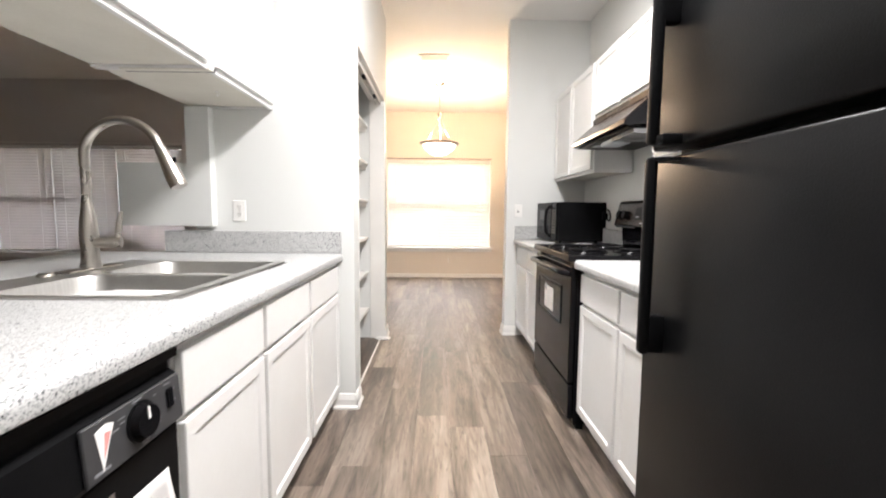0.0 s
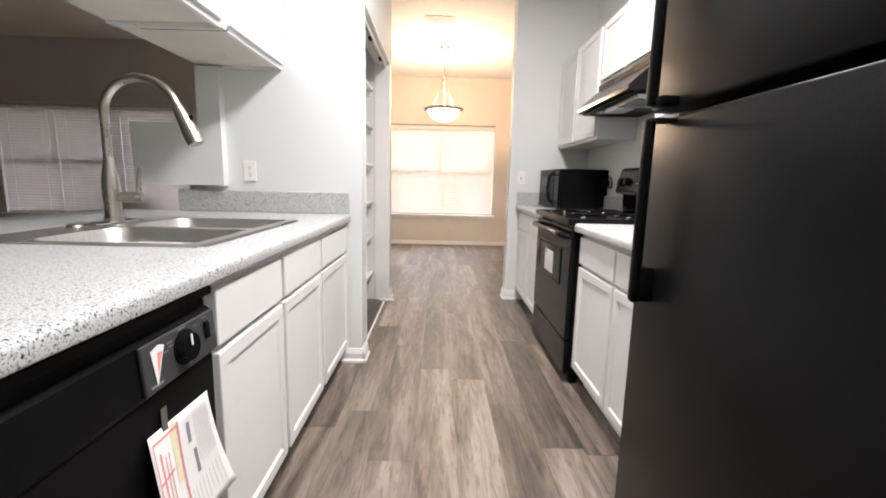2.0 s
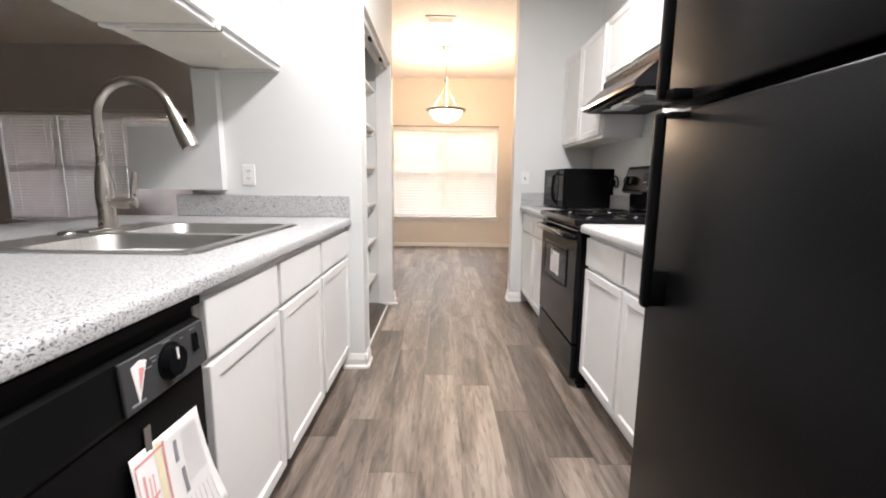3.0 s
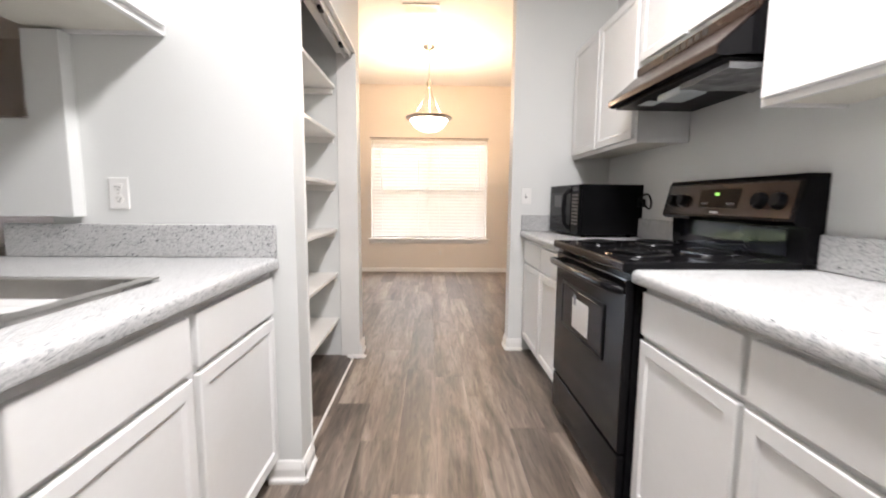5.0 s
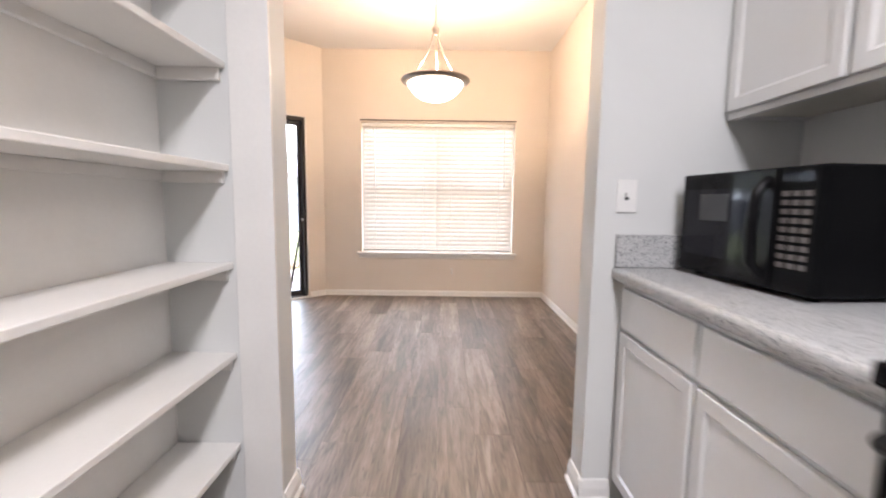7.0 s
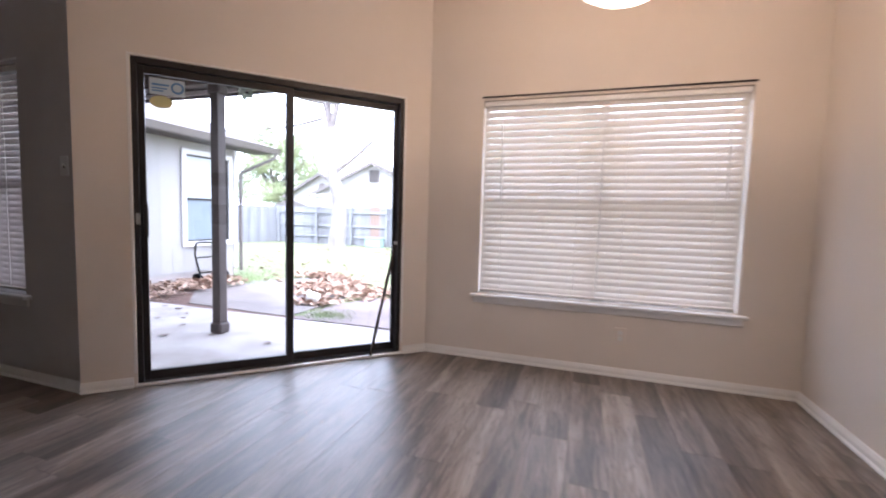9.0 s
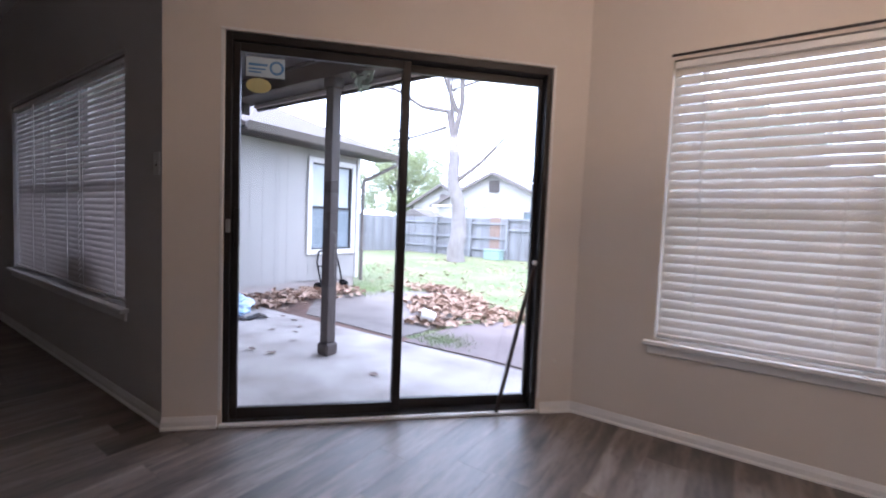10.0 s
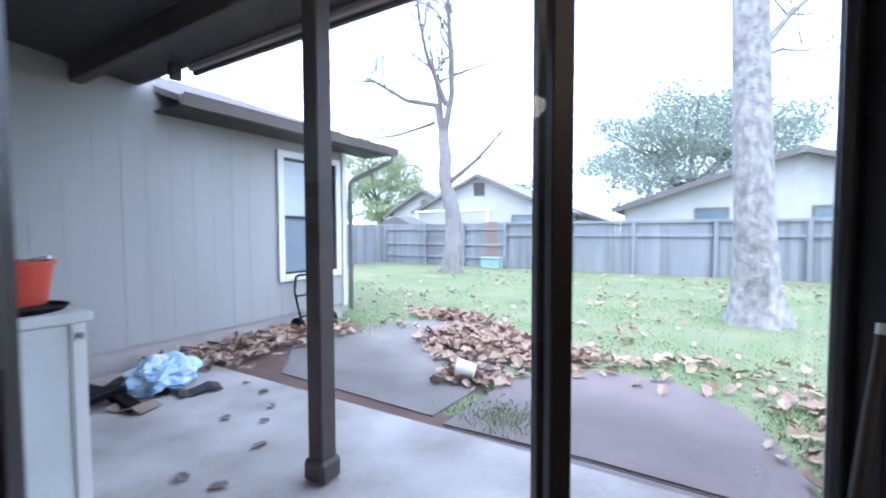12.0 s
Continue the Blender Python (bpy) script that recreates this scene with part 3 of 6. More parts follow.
for y0, y1 in ((SY0 + 0.035, 1.505), (1.545, SY1 - 0.035)):
    b2 = bmesh.new()
    sink_shell(b2, -1.23, SX1 - 0.035, y0, y1, 0.18, rim_z)
    bmesh.ops.recalc_face_normals(b2, faces=b2.faces)
    bmesh.ops.reverse_faces(b2, faces=b2.faces)
    bowl = part("bowl", b2, STEEL, sink, smooth=50)
    part("drain", lathe(bmesh.new(), [(0.0, 0.0), (0.04, 0.0), (0.045, 0.004), (0.045, 0.0)], (-0.97, (y0 + y1) / 2, rim_z - 0.179), 20), CHROME, bowl, smooth=40)
bm = bmesh.new()
for a, b in (((SX0, SY0), (SX1, SY0 + 0.036)), ((SX0, SY1 - 0.036), (SX1, SY1)), ((SX0, SY0 + 0.036), (-1.229, SY1 - 0.036)), ((SX1 - 0.036, SY0 + 0.036), (SX1, SY1 - 0.036)), ((-1.229, 1.504), (SX1 - 0.036, 1.546))):
    box(bm, (*a, 0.9125), (*b, rim_z + 0.001), 0.0)
part("rim", bm, STEEL, sink)
FX, FY = -1.335, 1.64
faucet = thing("faucet", "tall brushed nickel pull-down kitchen faucet", "faucet", (FX, FY, rim_z))
part("deck_plate", boxes(((FX - 0.03, FY - 0.13, rim_z + 0.001), (FX + 0.03, FY + 0.13, rim_z + 0.009)), bev=0.004, seg=2), NICKEL, faucet)
part("body", lathe(bmesh.new(), [(0, 0), (0.034, 0), (0.034, 0.012), (0.030, 0.03), (0.031, 0.13), (0.028, 0.18), (0.019, 0.235), (0.0165, 0.26), (0, 0.26)], (FX, FY, rim_z + 0.008), 24), NICKEL, faucet, smooth=40)
arc = [(FX, FY, rim_z + 0.255), (FX, FY, 1.345)]
for k in range(1, 15):
    t = math.pi * k / 14 * 0.90
    arc.append((FX + 0.145 - 0.145 * math.cos(t), FY, 1.345 + 0.138 * math.sin(t)))
part("spout", tube(bmesh.new(), arc, 0.0165, 16), NICKEL, faucet, smooth=60)
e, d = Vector(arc[-1]), (Vector(arc[-1]) - Vector(arc[-2])).normalized()
head = part("spray_head", tube(bmesh.new(), [e + d * q for q in (0, 0.02, 0.05, 0.13, 0.165)], [0.018, 0.021, 0.023, 0.031, 0.030], 18), NICKEL, faucet, smooth=50)
part("spray_button", boxes(((-0.006, -0.005, 0), (0.006, 0.005, 0.02)), bev=0.002, m=Matrix.Translation(e + d * 0.07 + Vector((0.026, 0, 0.004)))), BLACKM, head)
part("lever", tube(bmesh.new(), [(FX + 0.02, FY, rim_z + 0.105), (FX + 0.07, FY + 0.02, rim_z + 0.105), (FX + 0.10, FY + 0.03, rim_z + 0.105)], [0.021, 0.022, 0.021], 16), NICKEL, faucet, smooth=50)
part("lever_blade", tube(bmesh.new(), [(FX + 0.088, FY + 0.026, rim_z + 0.11), (FX + 0.092, FY + 0.028, rim_z + 0.16), (FX + 0.102, FY + 0.03, rim_z + 0.225)], [0.010, 0.011, 0.008], 12), NICKEL, faucet, smooth=50)
part("soap_cap", lathe(bmesh.new(), [(0, 0.012), (0.02, 0.012), (0.026, 0.006), (0.026, 0)], (FX + 0.0, FY - 0.19, rim_z + 0.002), 20), NICKEL, faucet, smooth=50)

# dishwasher
DY0, DY1 = 0.288, 0.888
dw = thing("dishwasher", "black built-in dishwasher with a grey dial panel", "dishwasher", (-0.86, 0.59, 0))
part("body", boxes(((-1.14, DY0, 0.1), (-0.585, DY1, 0.862))), BLACKM, dw)
bm = bmesh.new()
box(bm, (-0.585, DY0 + 0.004, 0.13), (-0.556, DY1 - 0.004, 0.70), 0.006, 2)
part("door", bm, BLACKM, dw)
bm = bmesh.new()
extrude_profile(bm, [(-0.585, 0.702), (-0.553, 0.702), (-0.549, 0.712), (-0.556, 0.806), (-0.572, 0.815), (-0.572, 0.838), (-0.552, 0.842), (-0.550, 0.860), (-0.585, 0.862)], 1, DY0 + 0.004, DY1 - 0.004)
part("control_fascia", bm, BLACKM, dw)
PM = pose(-0.5485, 0.755, 0.76, 0, -4, 0)
cp = part("control_panel", boxes(((-0.004, -0.122, -0.05), (0.0035, 0.126, 0.046)), bev=0.002, m=PM), GREYP, dw, "grey control panel")
part("dial", tube(bmesh.new(), [PM @ Vector((0.003, 0.005, 0.0)), PM @ Vector((0.02, 0.005, 0.0))], [0.033, 0.029], 24), BLACK, cp, smooth=40)
part("dial_ring", tube(bmesh.new(), [PM @ Vector((0.003, 0.005, 0.0)), PM @ Vector((0.006, 0.005, 0.0))], [0.0375, 0.0375], 24), BLACKM, cp, smooth=40)
part("dial_mark", boxes(((0.0195, 0.002, 0.004), (0.0215, 0.007, 0.027)), m=PM), PAPER, cp)
part("rocker_switch", boxes(((0.003, 0.078, -0.012), (0.009, 0.096, 0.028)), bev=0.002, m=PM), BLACK, cp)


def placed_profile(bm, pts, axis, a, b, m):
    extrude_profile(bm, pts, axis, a, b)
    bm.transform(m)
    return bm


part("sticker", placed_profile(bmesh.new(), [(-0.09, -0.04), (-0.07, 0.005), (-0.058, 0.03), (-0.075, 0.036), (-0.098, 0.03)], 0, 0.0036, 0.0045, PM), PAPER, cp, "white triangular sticker")
part("sticker_print", placed_profile(bmesh.new(), [(-0.086, -0.02), (-0.074, 0.004), (-0.067, 0.02), (-0.08, 0.022)], 0, 0.0046, 0.005, PM), REDINK, cp)
part("panel_print", boxes(((0.0036, -0.108, -0.040), (0.0042, -0.074, -0.035)), m=PM), INK, cp, "pale unreadable print")
for k, (y, z, w) in enumerate(((-0.05, 0.026, 0.022), (-0.045, 0.018, 0.014), (-0.062, 0.012, 0.018), (-0.012, 0.040, 0.03), (-0.006, 0.034, 0.02), (0.042, 0.03, 0.012), (0.042, -0.02, 0.02), (0.045, -0.027, 0.014), (0.0, -0.041, 0.028), (0.004, -0.046, 0.018), (0.076, 0.036, 0.022), (0.098, 0.02, 0.01), (0.098, -0.004, 0.01))):
    part("panel_print", boxes(((0.0036, y, z), (0.0042, y + w * 0.8, z + 0.0022)), m=PM), INK, cp)
def on_sheet(u, v, lift=0.0):
    """A point of the letter-size sheet: u across, v down; the foot curls off the door."""
    x = -0.5525 + lift + 0.034 * v * v * u + 0.075 * v * (1 - u) ** 2.2
    return Vector((x, 0.637 + 0.203 * u + (0.045 * u - 0.05 * (1 - u)) * v, 0.628 - 0.008 * u - 0.262 * v))


N = 13
bm = bmesh.new()
grid = [[bm.verts.new(on_sheet(i / (N - 1), j / (N - 1))) for j in range(N)] for i in range(N)]
for i in range(N - 1):
    for j in range(N - 1):
        bm.faces.new((grid[i][j], grid[i + 1][j], grid[i + 1][j + 1], grid[i][j + 1]))
bmesh.ops.recalc_face_normals(bm, faces=bm.faces)
bmesh.ops.solidify(bm, geom=list(bm.faces), thickness=0.0006)
sheet = thing("paper_sheet", "curled printed instruction sheet taped to the dishwasher", "paper", (-0.55, 0.74, 0.3))
part("sheet", bm, PAPER, sheet, smooth=180)


def sheet_bar(bm, u0, v0, u1, v1, steps=5):
    for k in range(steps):
        a, b = v0 + (v1 - v0) * k / steps, v0 + (v1 - v0) * (k + 1) / steps
        bm.faces.new([bm.verts.new(on_sheet(u, v, 0.0014)) for u, v in ((u0, a), (u1, a), (u1, b), (u0, b))])


bm = bmesh.new()
for u0, v0, u1, v1 in ((0.03, 0.06, 0.045, 0.98), (0.40, 0.04, 0.43, 0.98), (0.045, 0.06, 0.40, 0.08), (0.10, 0.16, 0.13, 0.8), (0.17, 0.2, 0.185, 0.75), (0.22, 0.2, 0.235, 0.7), (0.05, 0.34, 0.28, 0.36)):
    sheet_bar(bm, u0, v0, u1, v1)
part("red_frame_print", bm, REDINK, sheet)
bm = bmesh.new()
sheet_bar(bm, 0.30, 0.02, 0.385, 0.5)
part("yellow_print", bm, YELLOWINK, sheet)
for u, v0, v1 in ((0.55, 0.12, 0.3), (0.6, 0.38, 0.6)):
    bm = bmesh.new()
    sheet_bar(bm, u, v0, u + 0.05, v1)
    part("heading_bar", bm, INK, sheet)
for k in range(9):
    for u, v0, v1 in ((0.47 + 0.055 * k, 0.66, 0.9), (0.68 + 0.03 * k, 0.1, 0.55)):
        bm = bmesh.new()
        sheet_bar(bm, u, v0, u + 0.004, v1, 3)
        part("text_line", bm, INK, sheet)
part("tape", boxes(((-0.5515, 0.678, 0.605), (-0.5503, 0.695, 0.664))), GUTTER, sheet, "clear tape strip")

# wall cabinets over the bar
for y0, y1, doors in ((1.741, 2.398, [(1.775, 2.372)]), (1.08, 1.739, [(1.10, 1.715)]), (0.42, 1.078, [(0.44, 1.06)]), (-0.3, 0.418, [(-0.28, 0.40)])):
    wall_cabinet(1, -1.355, -0.905, y0, y1, 1.70, 2.46, doors, "white painted wall cabinet hung over the breakfast bar")
solid("soffit_bar", boxes(((-1.355, SOUTH, 2.461), (-0.885, 2.399, TOP))), WALL, "painted soffit above the bar cabinets", "soffit")
hook = thing("cup_hook", "small white cup hook screwed under the wall cabinet", "hook", (-1.05, 2.08, 1.712))
part("wire", tube(bmesh.new(), [(-1.05, 2.08, 1.715)] + [(-1.05 + 0.012 * math.sin(t), 2.08, 1.688 - 0.012 * math.cos(t) + 0.012) for t in (0.2 * k for k in range(0, 22))], 0.0022, 8), PLASTIC, hook, smooth=60)
slot = thing("light_bracket", "narrow wooden cleat under the wall cabinets", "bracket", (-1.05, 1.74, 1.70))
part("cleat", boxes(((-1.25, 1.725, 1.697), (-0.895, 1.757, 1.7115)), bev=0.002), RAW, slot)
# Solid near-black strip stands in for the shade in the cabinet seam.
part("gap_shade", boxes(((-1.25, 1.758, 1.6985), (-0.895, 1.768, 1.711))), SLOT, slot)


def outlet(name, label, m, switch=False, category="outlet", plate_mat=None):
    """A wall plate in the local x-z plane that faces local -y."""
    o = thing(name, label, category)
    o.matrix_basis = m
    ROOT[o.name] = m
    plate = part("plate", boxes(((-0.036, -0.006, -0.058), (0.036, 0.0, 0.058)), bev=0.0035, seg=2), plate_mat or PLASTIC, o, local=True)
    if switch:
        part("toggle", boxes(((-0.005, -0.017, -0.003), (0.005, -0.005, 0.013)), bev=0.0015), PLASTIC, o, local=True)
        part("toggle_slot", boxes(((-0.007, -0.0066, -0.013), (0.007, -0.0058, 0.013))), SLOT, o, local=True)
        return o
    for z in (-0.021, 0.021):
        bm = bmesh.new()
        tube(bm, [(0, -0.0055, z), (0, -0.0075, z)], 0.0168, 20)
        face = part("socket", bm, TRIM, o, local=True, smooth=40)
        part("slots", boxes(((-0.0075, -0.0082, z - 0.003), (-0.0052, -0.0074, z + 0.007)), ((0.0052, -0.0082, z - 0.003), (0.0075, -0.0074, z + 0.006)), ((-0.002, -0.0082, z - 0.011), (0.002, -0.0074, z - 0.007))), SLOT, face, local=True)
    part("screw", tube(bmesh.new(), [(0, -0.0055, 0), (0, -0.007, 0)], 0.003, 10), NICKEL, o, local=True)
    return o


outlet("power_outlet", "white duplex outlet on the wall above the backsplash", pose(-1.108, 2.3995, 1.147))
outlet("light_switch", "white toggle switch on the short wall", pose(0.742, 3.8995, 1.165), True, "light switch")
outlet("power_outlet", "white duplex outlet with painted plate on the dining wall", pose(0.205, NORTH - 0.0005, 0.305), plate_mat=BEIGE)
outlet("light_switch", "white switch plate on the living room wall", pose(-3.02, LIV - 0.0005, 1.37), True, "light switch")
outlet("power_outlet", "white duplex outlet with painted plate on the long wall", pose(1.2995, 6.02, 0.31, 0, 0, 90), plate_mat=BEIGE)

# pantry
for k, z in enumerate((0.28, 0.612, 0.925, 1.25, 1.575, 1.90)):
    s = thing("pantry_shelf", "white painted wooden pantry shelf on cleats", "shelf", (-0.72, 3.15, z), group="pantry shelves")
    part("board", boxes(((-0.838, 2.532, z - 0.022), (-0.615, 3.798, z)), bev=0.003, seg=2), SHELF, s)
    for y in (2.532, 3.780):
        part("cleat", boxes(((-0.838, y, z - 0.06), (-0.63, y + 0.018, z - 0.0225)), bev=0.002), SHELF, s)
    part("back_cleat", boxes(((-0.838, 2.551, z - 0.055), (-0.822, 3.779, z - 0.0225)), bev=0.002), SHELF, s)
tr = thing("door_track", "white overhead bifold door track in the pantry opening", "door track", (-0.52, 3.15, 2.08))
part("rail", boxes(((-0.545, 2.545, 2.075), (-0.537, 3.785, 2.1095)), ((-0.505, 2.545, 2.075), (-0.497, 3.785, 2.1095)), ((-0.537, 2.545, 2.101), (-0.505, 3.785, 2.1095))), TRIM, tr)
for y in (2.75, 3.05, 3.55):
    part("pivot", boxes(((-0.534, y, 2.077), (-0.508, y + 0.05, 2.10)), bev=0.003), SLOT, tr)
solid("trim_pantry", boxes(((-0.60, 2.5305, 0.0), (PF + 0.003, 2.545, 2.11)), ((-0.60, 3.785, 0.0), (PF + 0.003, 3.7995, 2.11)), ((-0.60, 2.545, 2.1095), (PF + 0.003, 3.785, 2.122)), bev=0.002), TRIM, "white painted pantry door jamb", "trim")
solid("trim_transition", boxes(((-0.515, 2.55, 0.0), (-0.500, 3.785, 0.006)), bev=0.002), TRIM, "pale floor strip at the pantry", "trim")
patch = thing("plaster_scrap", "crumpled white scrap on the pantry floor corner", "scrap", (-0.50, 3.72, 0.006))
bm = bmesh.new()
for k in range(7):
    box(bm, (-0.02, -0.015, 0), (0.02, 0.015, 0.012), m=pose(-0.53 + 0.016 * k, 3.735 + 0.008 * math.sin(k * 2), 0.006, 20 * math.sin(k), 15 * math.cos(k * 3), 40 * k))
part("scrap", bm, PAPER, patch)

# right-hand run
XR = 0.752
base_cabinet(-1, EAST - 0.003, XR, 1.15, 2.135, [(1.21, 1.655), (1.675, 2.12)], "white painted base cabinet between fridge and range")
base_cabinet(-1, EAST - 0.003, XR, 2.945, 3.898, [(2.965, 3.40), (3.42, 3.862)], "white painted double base cabinet beside the range")
for y0, y1, lab in ((1.145, 2.145, "white speckled laminate worktop between fridge and range"), (2.938, 3.898, "white speckled laminate worktop under the microwave")):
    w = thing("worktop", lab, "worktop", (1.04, (y0 + y1) / 2, 0.868))
    bm = bmesh.new()
    post_form(bm, -1, 0.705, EAST - 0.002, y0, y1, 0.866, 0.91)
    part("slab", bm, COUNTER, w, smooth=30)
    part("backsplash", boxes(((EAST - 0.022, y0, 0.911), (EAST - 0.002, y1, 1.03)), bev=0.004, seg=2), COUNTER, w)
    if y1 > 3:
        part("end_splash", boxes(((0.712, 3.879, 0.911), (EAST - 0.023, 3.898, 1.03)), bev=0.004, seg=2), COUNTER, w)

wall_cabinet(-1, EAST - 0.002, 1.078, 2.945, 3.898, 1.43, 2.19, [(2.965, 3.435), (3.455, 3.88)], "white painted double wall cabinet over the microwave")
wall_cabinet(-1, EAST - 0.002, 1.078, 2.137, 2.943, 1.785, 2.19, [(2.16, 2.53), (2.55, 2.925)], "white painted short wall cabinet over the range hood")
wall_cabinet(-1, EAST - 0.002, 1.078, 1.32, 2.135, 1.43, 2.19, [(1.34, 1.72), (1.74, 2.115)], "white painted wall cabinet next to the range hood")
wall_cabinet(-1, EAST - 0.002, 1.078, 0.5, 1.318, 1.80, 2.19, [(0.52, 0.90), (0.92, 1.30)], "white painted short wall cabinet over the fridge")

# range hood
HY0, HY1 = 2.142, 2.938
hood = thing("range_hood", "black and brown under-cabinet range hood", "range hood", (1.14, 2.54, 1.60))
bm = bmesh.new()
extrude_profile(bm, [(EAST - 0.004, 1.783), (1.072, 1.783), (1.062, 1.735), (0.935, 1.622), (0.928, 1.595), (0.945, 1.589), (1.02, 1.597), (EAST - 0.004, 1.597)], 1, HY0, HY1)
part("canopy", bm, BLACK, hood)
bm = bmesh.new()
extrude_profile(bm, [(1.058, 1.739), (1.053, 1.738), (0.927, 1.625), (0.923, 1.617), (0.923, 1.597), (0.927, 1.595), (0.930, 1.619)], 1, HY0 - 0.001, HY1 + 0.001)
part("front_trim", bm, BROWNP, hood, "brown front trim")
part("front_strip", boxes(((1.058, HY0, 1.742), (1.0715, HY1, 1.780)), bev=0.002), BROWNP, hood)
for k in range(7):
    part("vent_slot", boxes(((1.0565, 2.40 + 0.045 * k, 1.750), (1.0585, 2.43 + 0.045 * k, 1.772))), SLOT, hood)
part("underside", boxes(((0.955, HY0 + 0.02, 1.580), (EAST - 0.01, HY1 - 0.02, 1.5925))), BLACKM, hood)
bm = boxes(((0.985, 2.16, 1.556), (1.27, 2.43, 1.5775)))
bmesh.ops.subdivide_edges(bm, edges=bm.edges, cuts=5, use_grid_fill=True)
for v in bm.verts:
    if v.co.z < 1.577:
        v.co.z += 0.012 * noise.noise(v.co * 19)
part("filter", bm, FILM, hood, "filter wrapped in crumpled milky plastic film")
part("lamp_cover", boxes(((0.985, 2.43, 1.546), (1.10, 2.60, 1.5775)), bev=0.014, seg=3), SHADE, hood, "milky plastic lamp cover")
part("rating_label", boxes(((1.0, 2.70, 1.5755), (1.07, 2.79, 1.5775))), SHADE, hood)

# range
RY0, RY1, RX = 2.148, 2.936, 0.694
rng = thing("kitchen_range", "black freestanding electric range with coil burners", "range", (1.0, 2.54, 0))
part("body", boxes(((RX + 0.03, RY0, 0.03), (EAST - 0.03, RY1, 0.895))), BLACK, rng)
part("cooktop", boxes(((RX - 0.02, RY0 - 0.002, 0.898), (1.29, RY1 + 0.002, 0.934)), bev=0.008, seg=3), BLACK, rng)
door = part("oven_door", boxes(((RX, RY0 + 0.006, 0.255), (RX + 0.029, RY1 - 0.006, 0.875)), bev=0.006, seg=2), BLACK, rng)
part("oven_window", boxes(((RX - 0.003, 2.33, 0.548), (RX + 0.001, 2.80, 0.735)), bev=0.002), DGLASS, door)
bm = bmesh.new()
for a, b in (((2.315, 0.533), (2.815, 0.546)), ((2.315, 0.737), (2.815, 0.75)), ((2.315, 0.546), (2.328, 0.737)), ((2.802, 0.546), (2.815, 0.737))):
    box(bm, (RX - 0.006, a[0], a[1]), (RX + 0.002, b[0], b[1]), 0.002)
part("window_frame", bm, BLACKM, door)
part("energy_label", boxes(((RX - 0.0045, 2.47, 0.565), (RX - 0.0032, 2.66, 0.70))), PAPER, door, "white paper label behind the oven window")
part("label_tag", boxes(((RX - 0.0052, 2.615, 0.67), (RX - 0.0045, 2.645, 0.715))), INK, door)
bm = bmesh.new()
tube(bm, [(RX - 0.002, RY0 + 0.03, 0.833), (RX - 0.035, RY0 + 0.045, 0.838), (RX - 0.048, RY0 + 0.11, 0.84), (RX - 0.05, 2.54, 0.84), (RX - 0.048, RY1 - 0.11, 0.84), (RX - 0.035, RY1 - 0.045, 0.838), (RX - 0.002, RY1 - 0.03, 0.833)], 0.0155, 14)
part("door_handle", bm, BLACK, door, smooth=60)
part("storage_drawer", boxes(((RX + 0.002, RY0 + 0.006, 0.055), (RX + 0.029, RY1 - 0.006, 0.243)), bev=0.006, seg=2), BLACK, rng)
part("kick", boxes(((RX + 0.05, RY0 + 0.01, 0.0), (RX + 0.09, RY1 - 0.01, 0.0295))), BLACKM, rng)
bm = bmesh.new()
extrude_profile(bm, [(1.250, 1.055), (1.233, 1.07), (1.266, 1.215), (1.278, 1.232), (1.345, 1.232), (1.345, 0.927), (1.296, 0.927), (1.290, 1.05)], 1, RY0 - 0.002, RY1 + 0.002)
guard = part("backguard", bm, BLACK, rng)
BG = pose(1.2495, 2.54, 1.143, 0, 12.8, 0)
face = part("backguard_face", boxes(((-0.003, -0.375, -0.066), (0.001, 0.375, 0.066)), bev=0.001, m=BG), BROWNP, guard, "glossy brown control face")
for y in (-0.32, -0.235, 0.235, 0.32):
    k = part("burner_knob", tube(bmesh.new(), [BG @ Vector((-0.003, y, -0.005)), BG @ Vector((-0.02, y, -0.005)), BG @ Vector((-0.03, y, -0.005))], [0.030, 0.028, 0.024], 20), BLACKM, guard, smooth=40)
part("display", boxes(((-0.0045, -0.12, -0.035), (-0.0032, 0.12, 0.045)), m=BG), BLACK, guard)
part("clock_led", boxes(((-0.0052, 0.0, 0.018), (-0.0046, 0.026, 0.029)), m=BG), LED, guard, "green clock digits")
for k in range(4):
    for y in (-0.10, 0.06):
        part("touch_key", boxes(((-0.0052, y + 0.012 * k, -0.02), (-0.0046, y + 0.012 * k + 0.008, -0.012)), m=BG), INK, guard)
part("name_bar", boxes(((-0.0052, -0.02, -0.058), (-0.0034, 0.03, -0.05)), m=BG), INK, guard)
part("lower_face", boxes(((1.2855, RY0 + 0.08, 0.945), (1.292, RY1 - 0.08, 1.045)), bev=0.002), DGLASS, guard)
for bx, by, br in ((0.83, 2.36, 0.095), (0.83, 2.74, 0.075), (1.10, 2.36, 0.075), (1.10, 2.74, 0.095)):
    bu = part("burner", lathe(bmesh.new(), [(br + 0.028, 0.0), (br + 0.024, 0.006), (br + 0.014, 0.004), (br * 0.6, -0.0), (0.02, 0.0)], (bx, by, 0.9348), 28), BLACK, rng, "black drip bowl", smooth=50)
    coil = []
    for k in range(90):
        t = k * 0.28
        r = 0.018 + (br - 0.02) * k / 89
        coil.append((bx + r * math.cos(t), by + r * math.sin(t), 0.9475))
    part("coil", tube(bmesh.new(), coil, 0.0042, 6), BLACKM, bu, "black coil element", smooth=60)

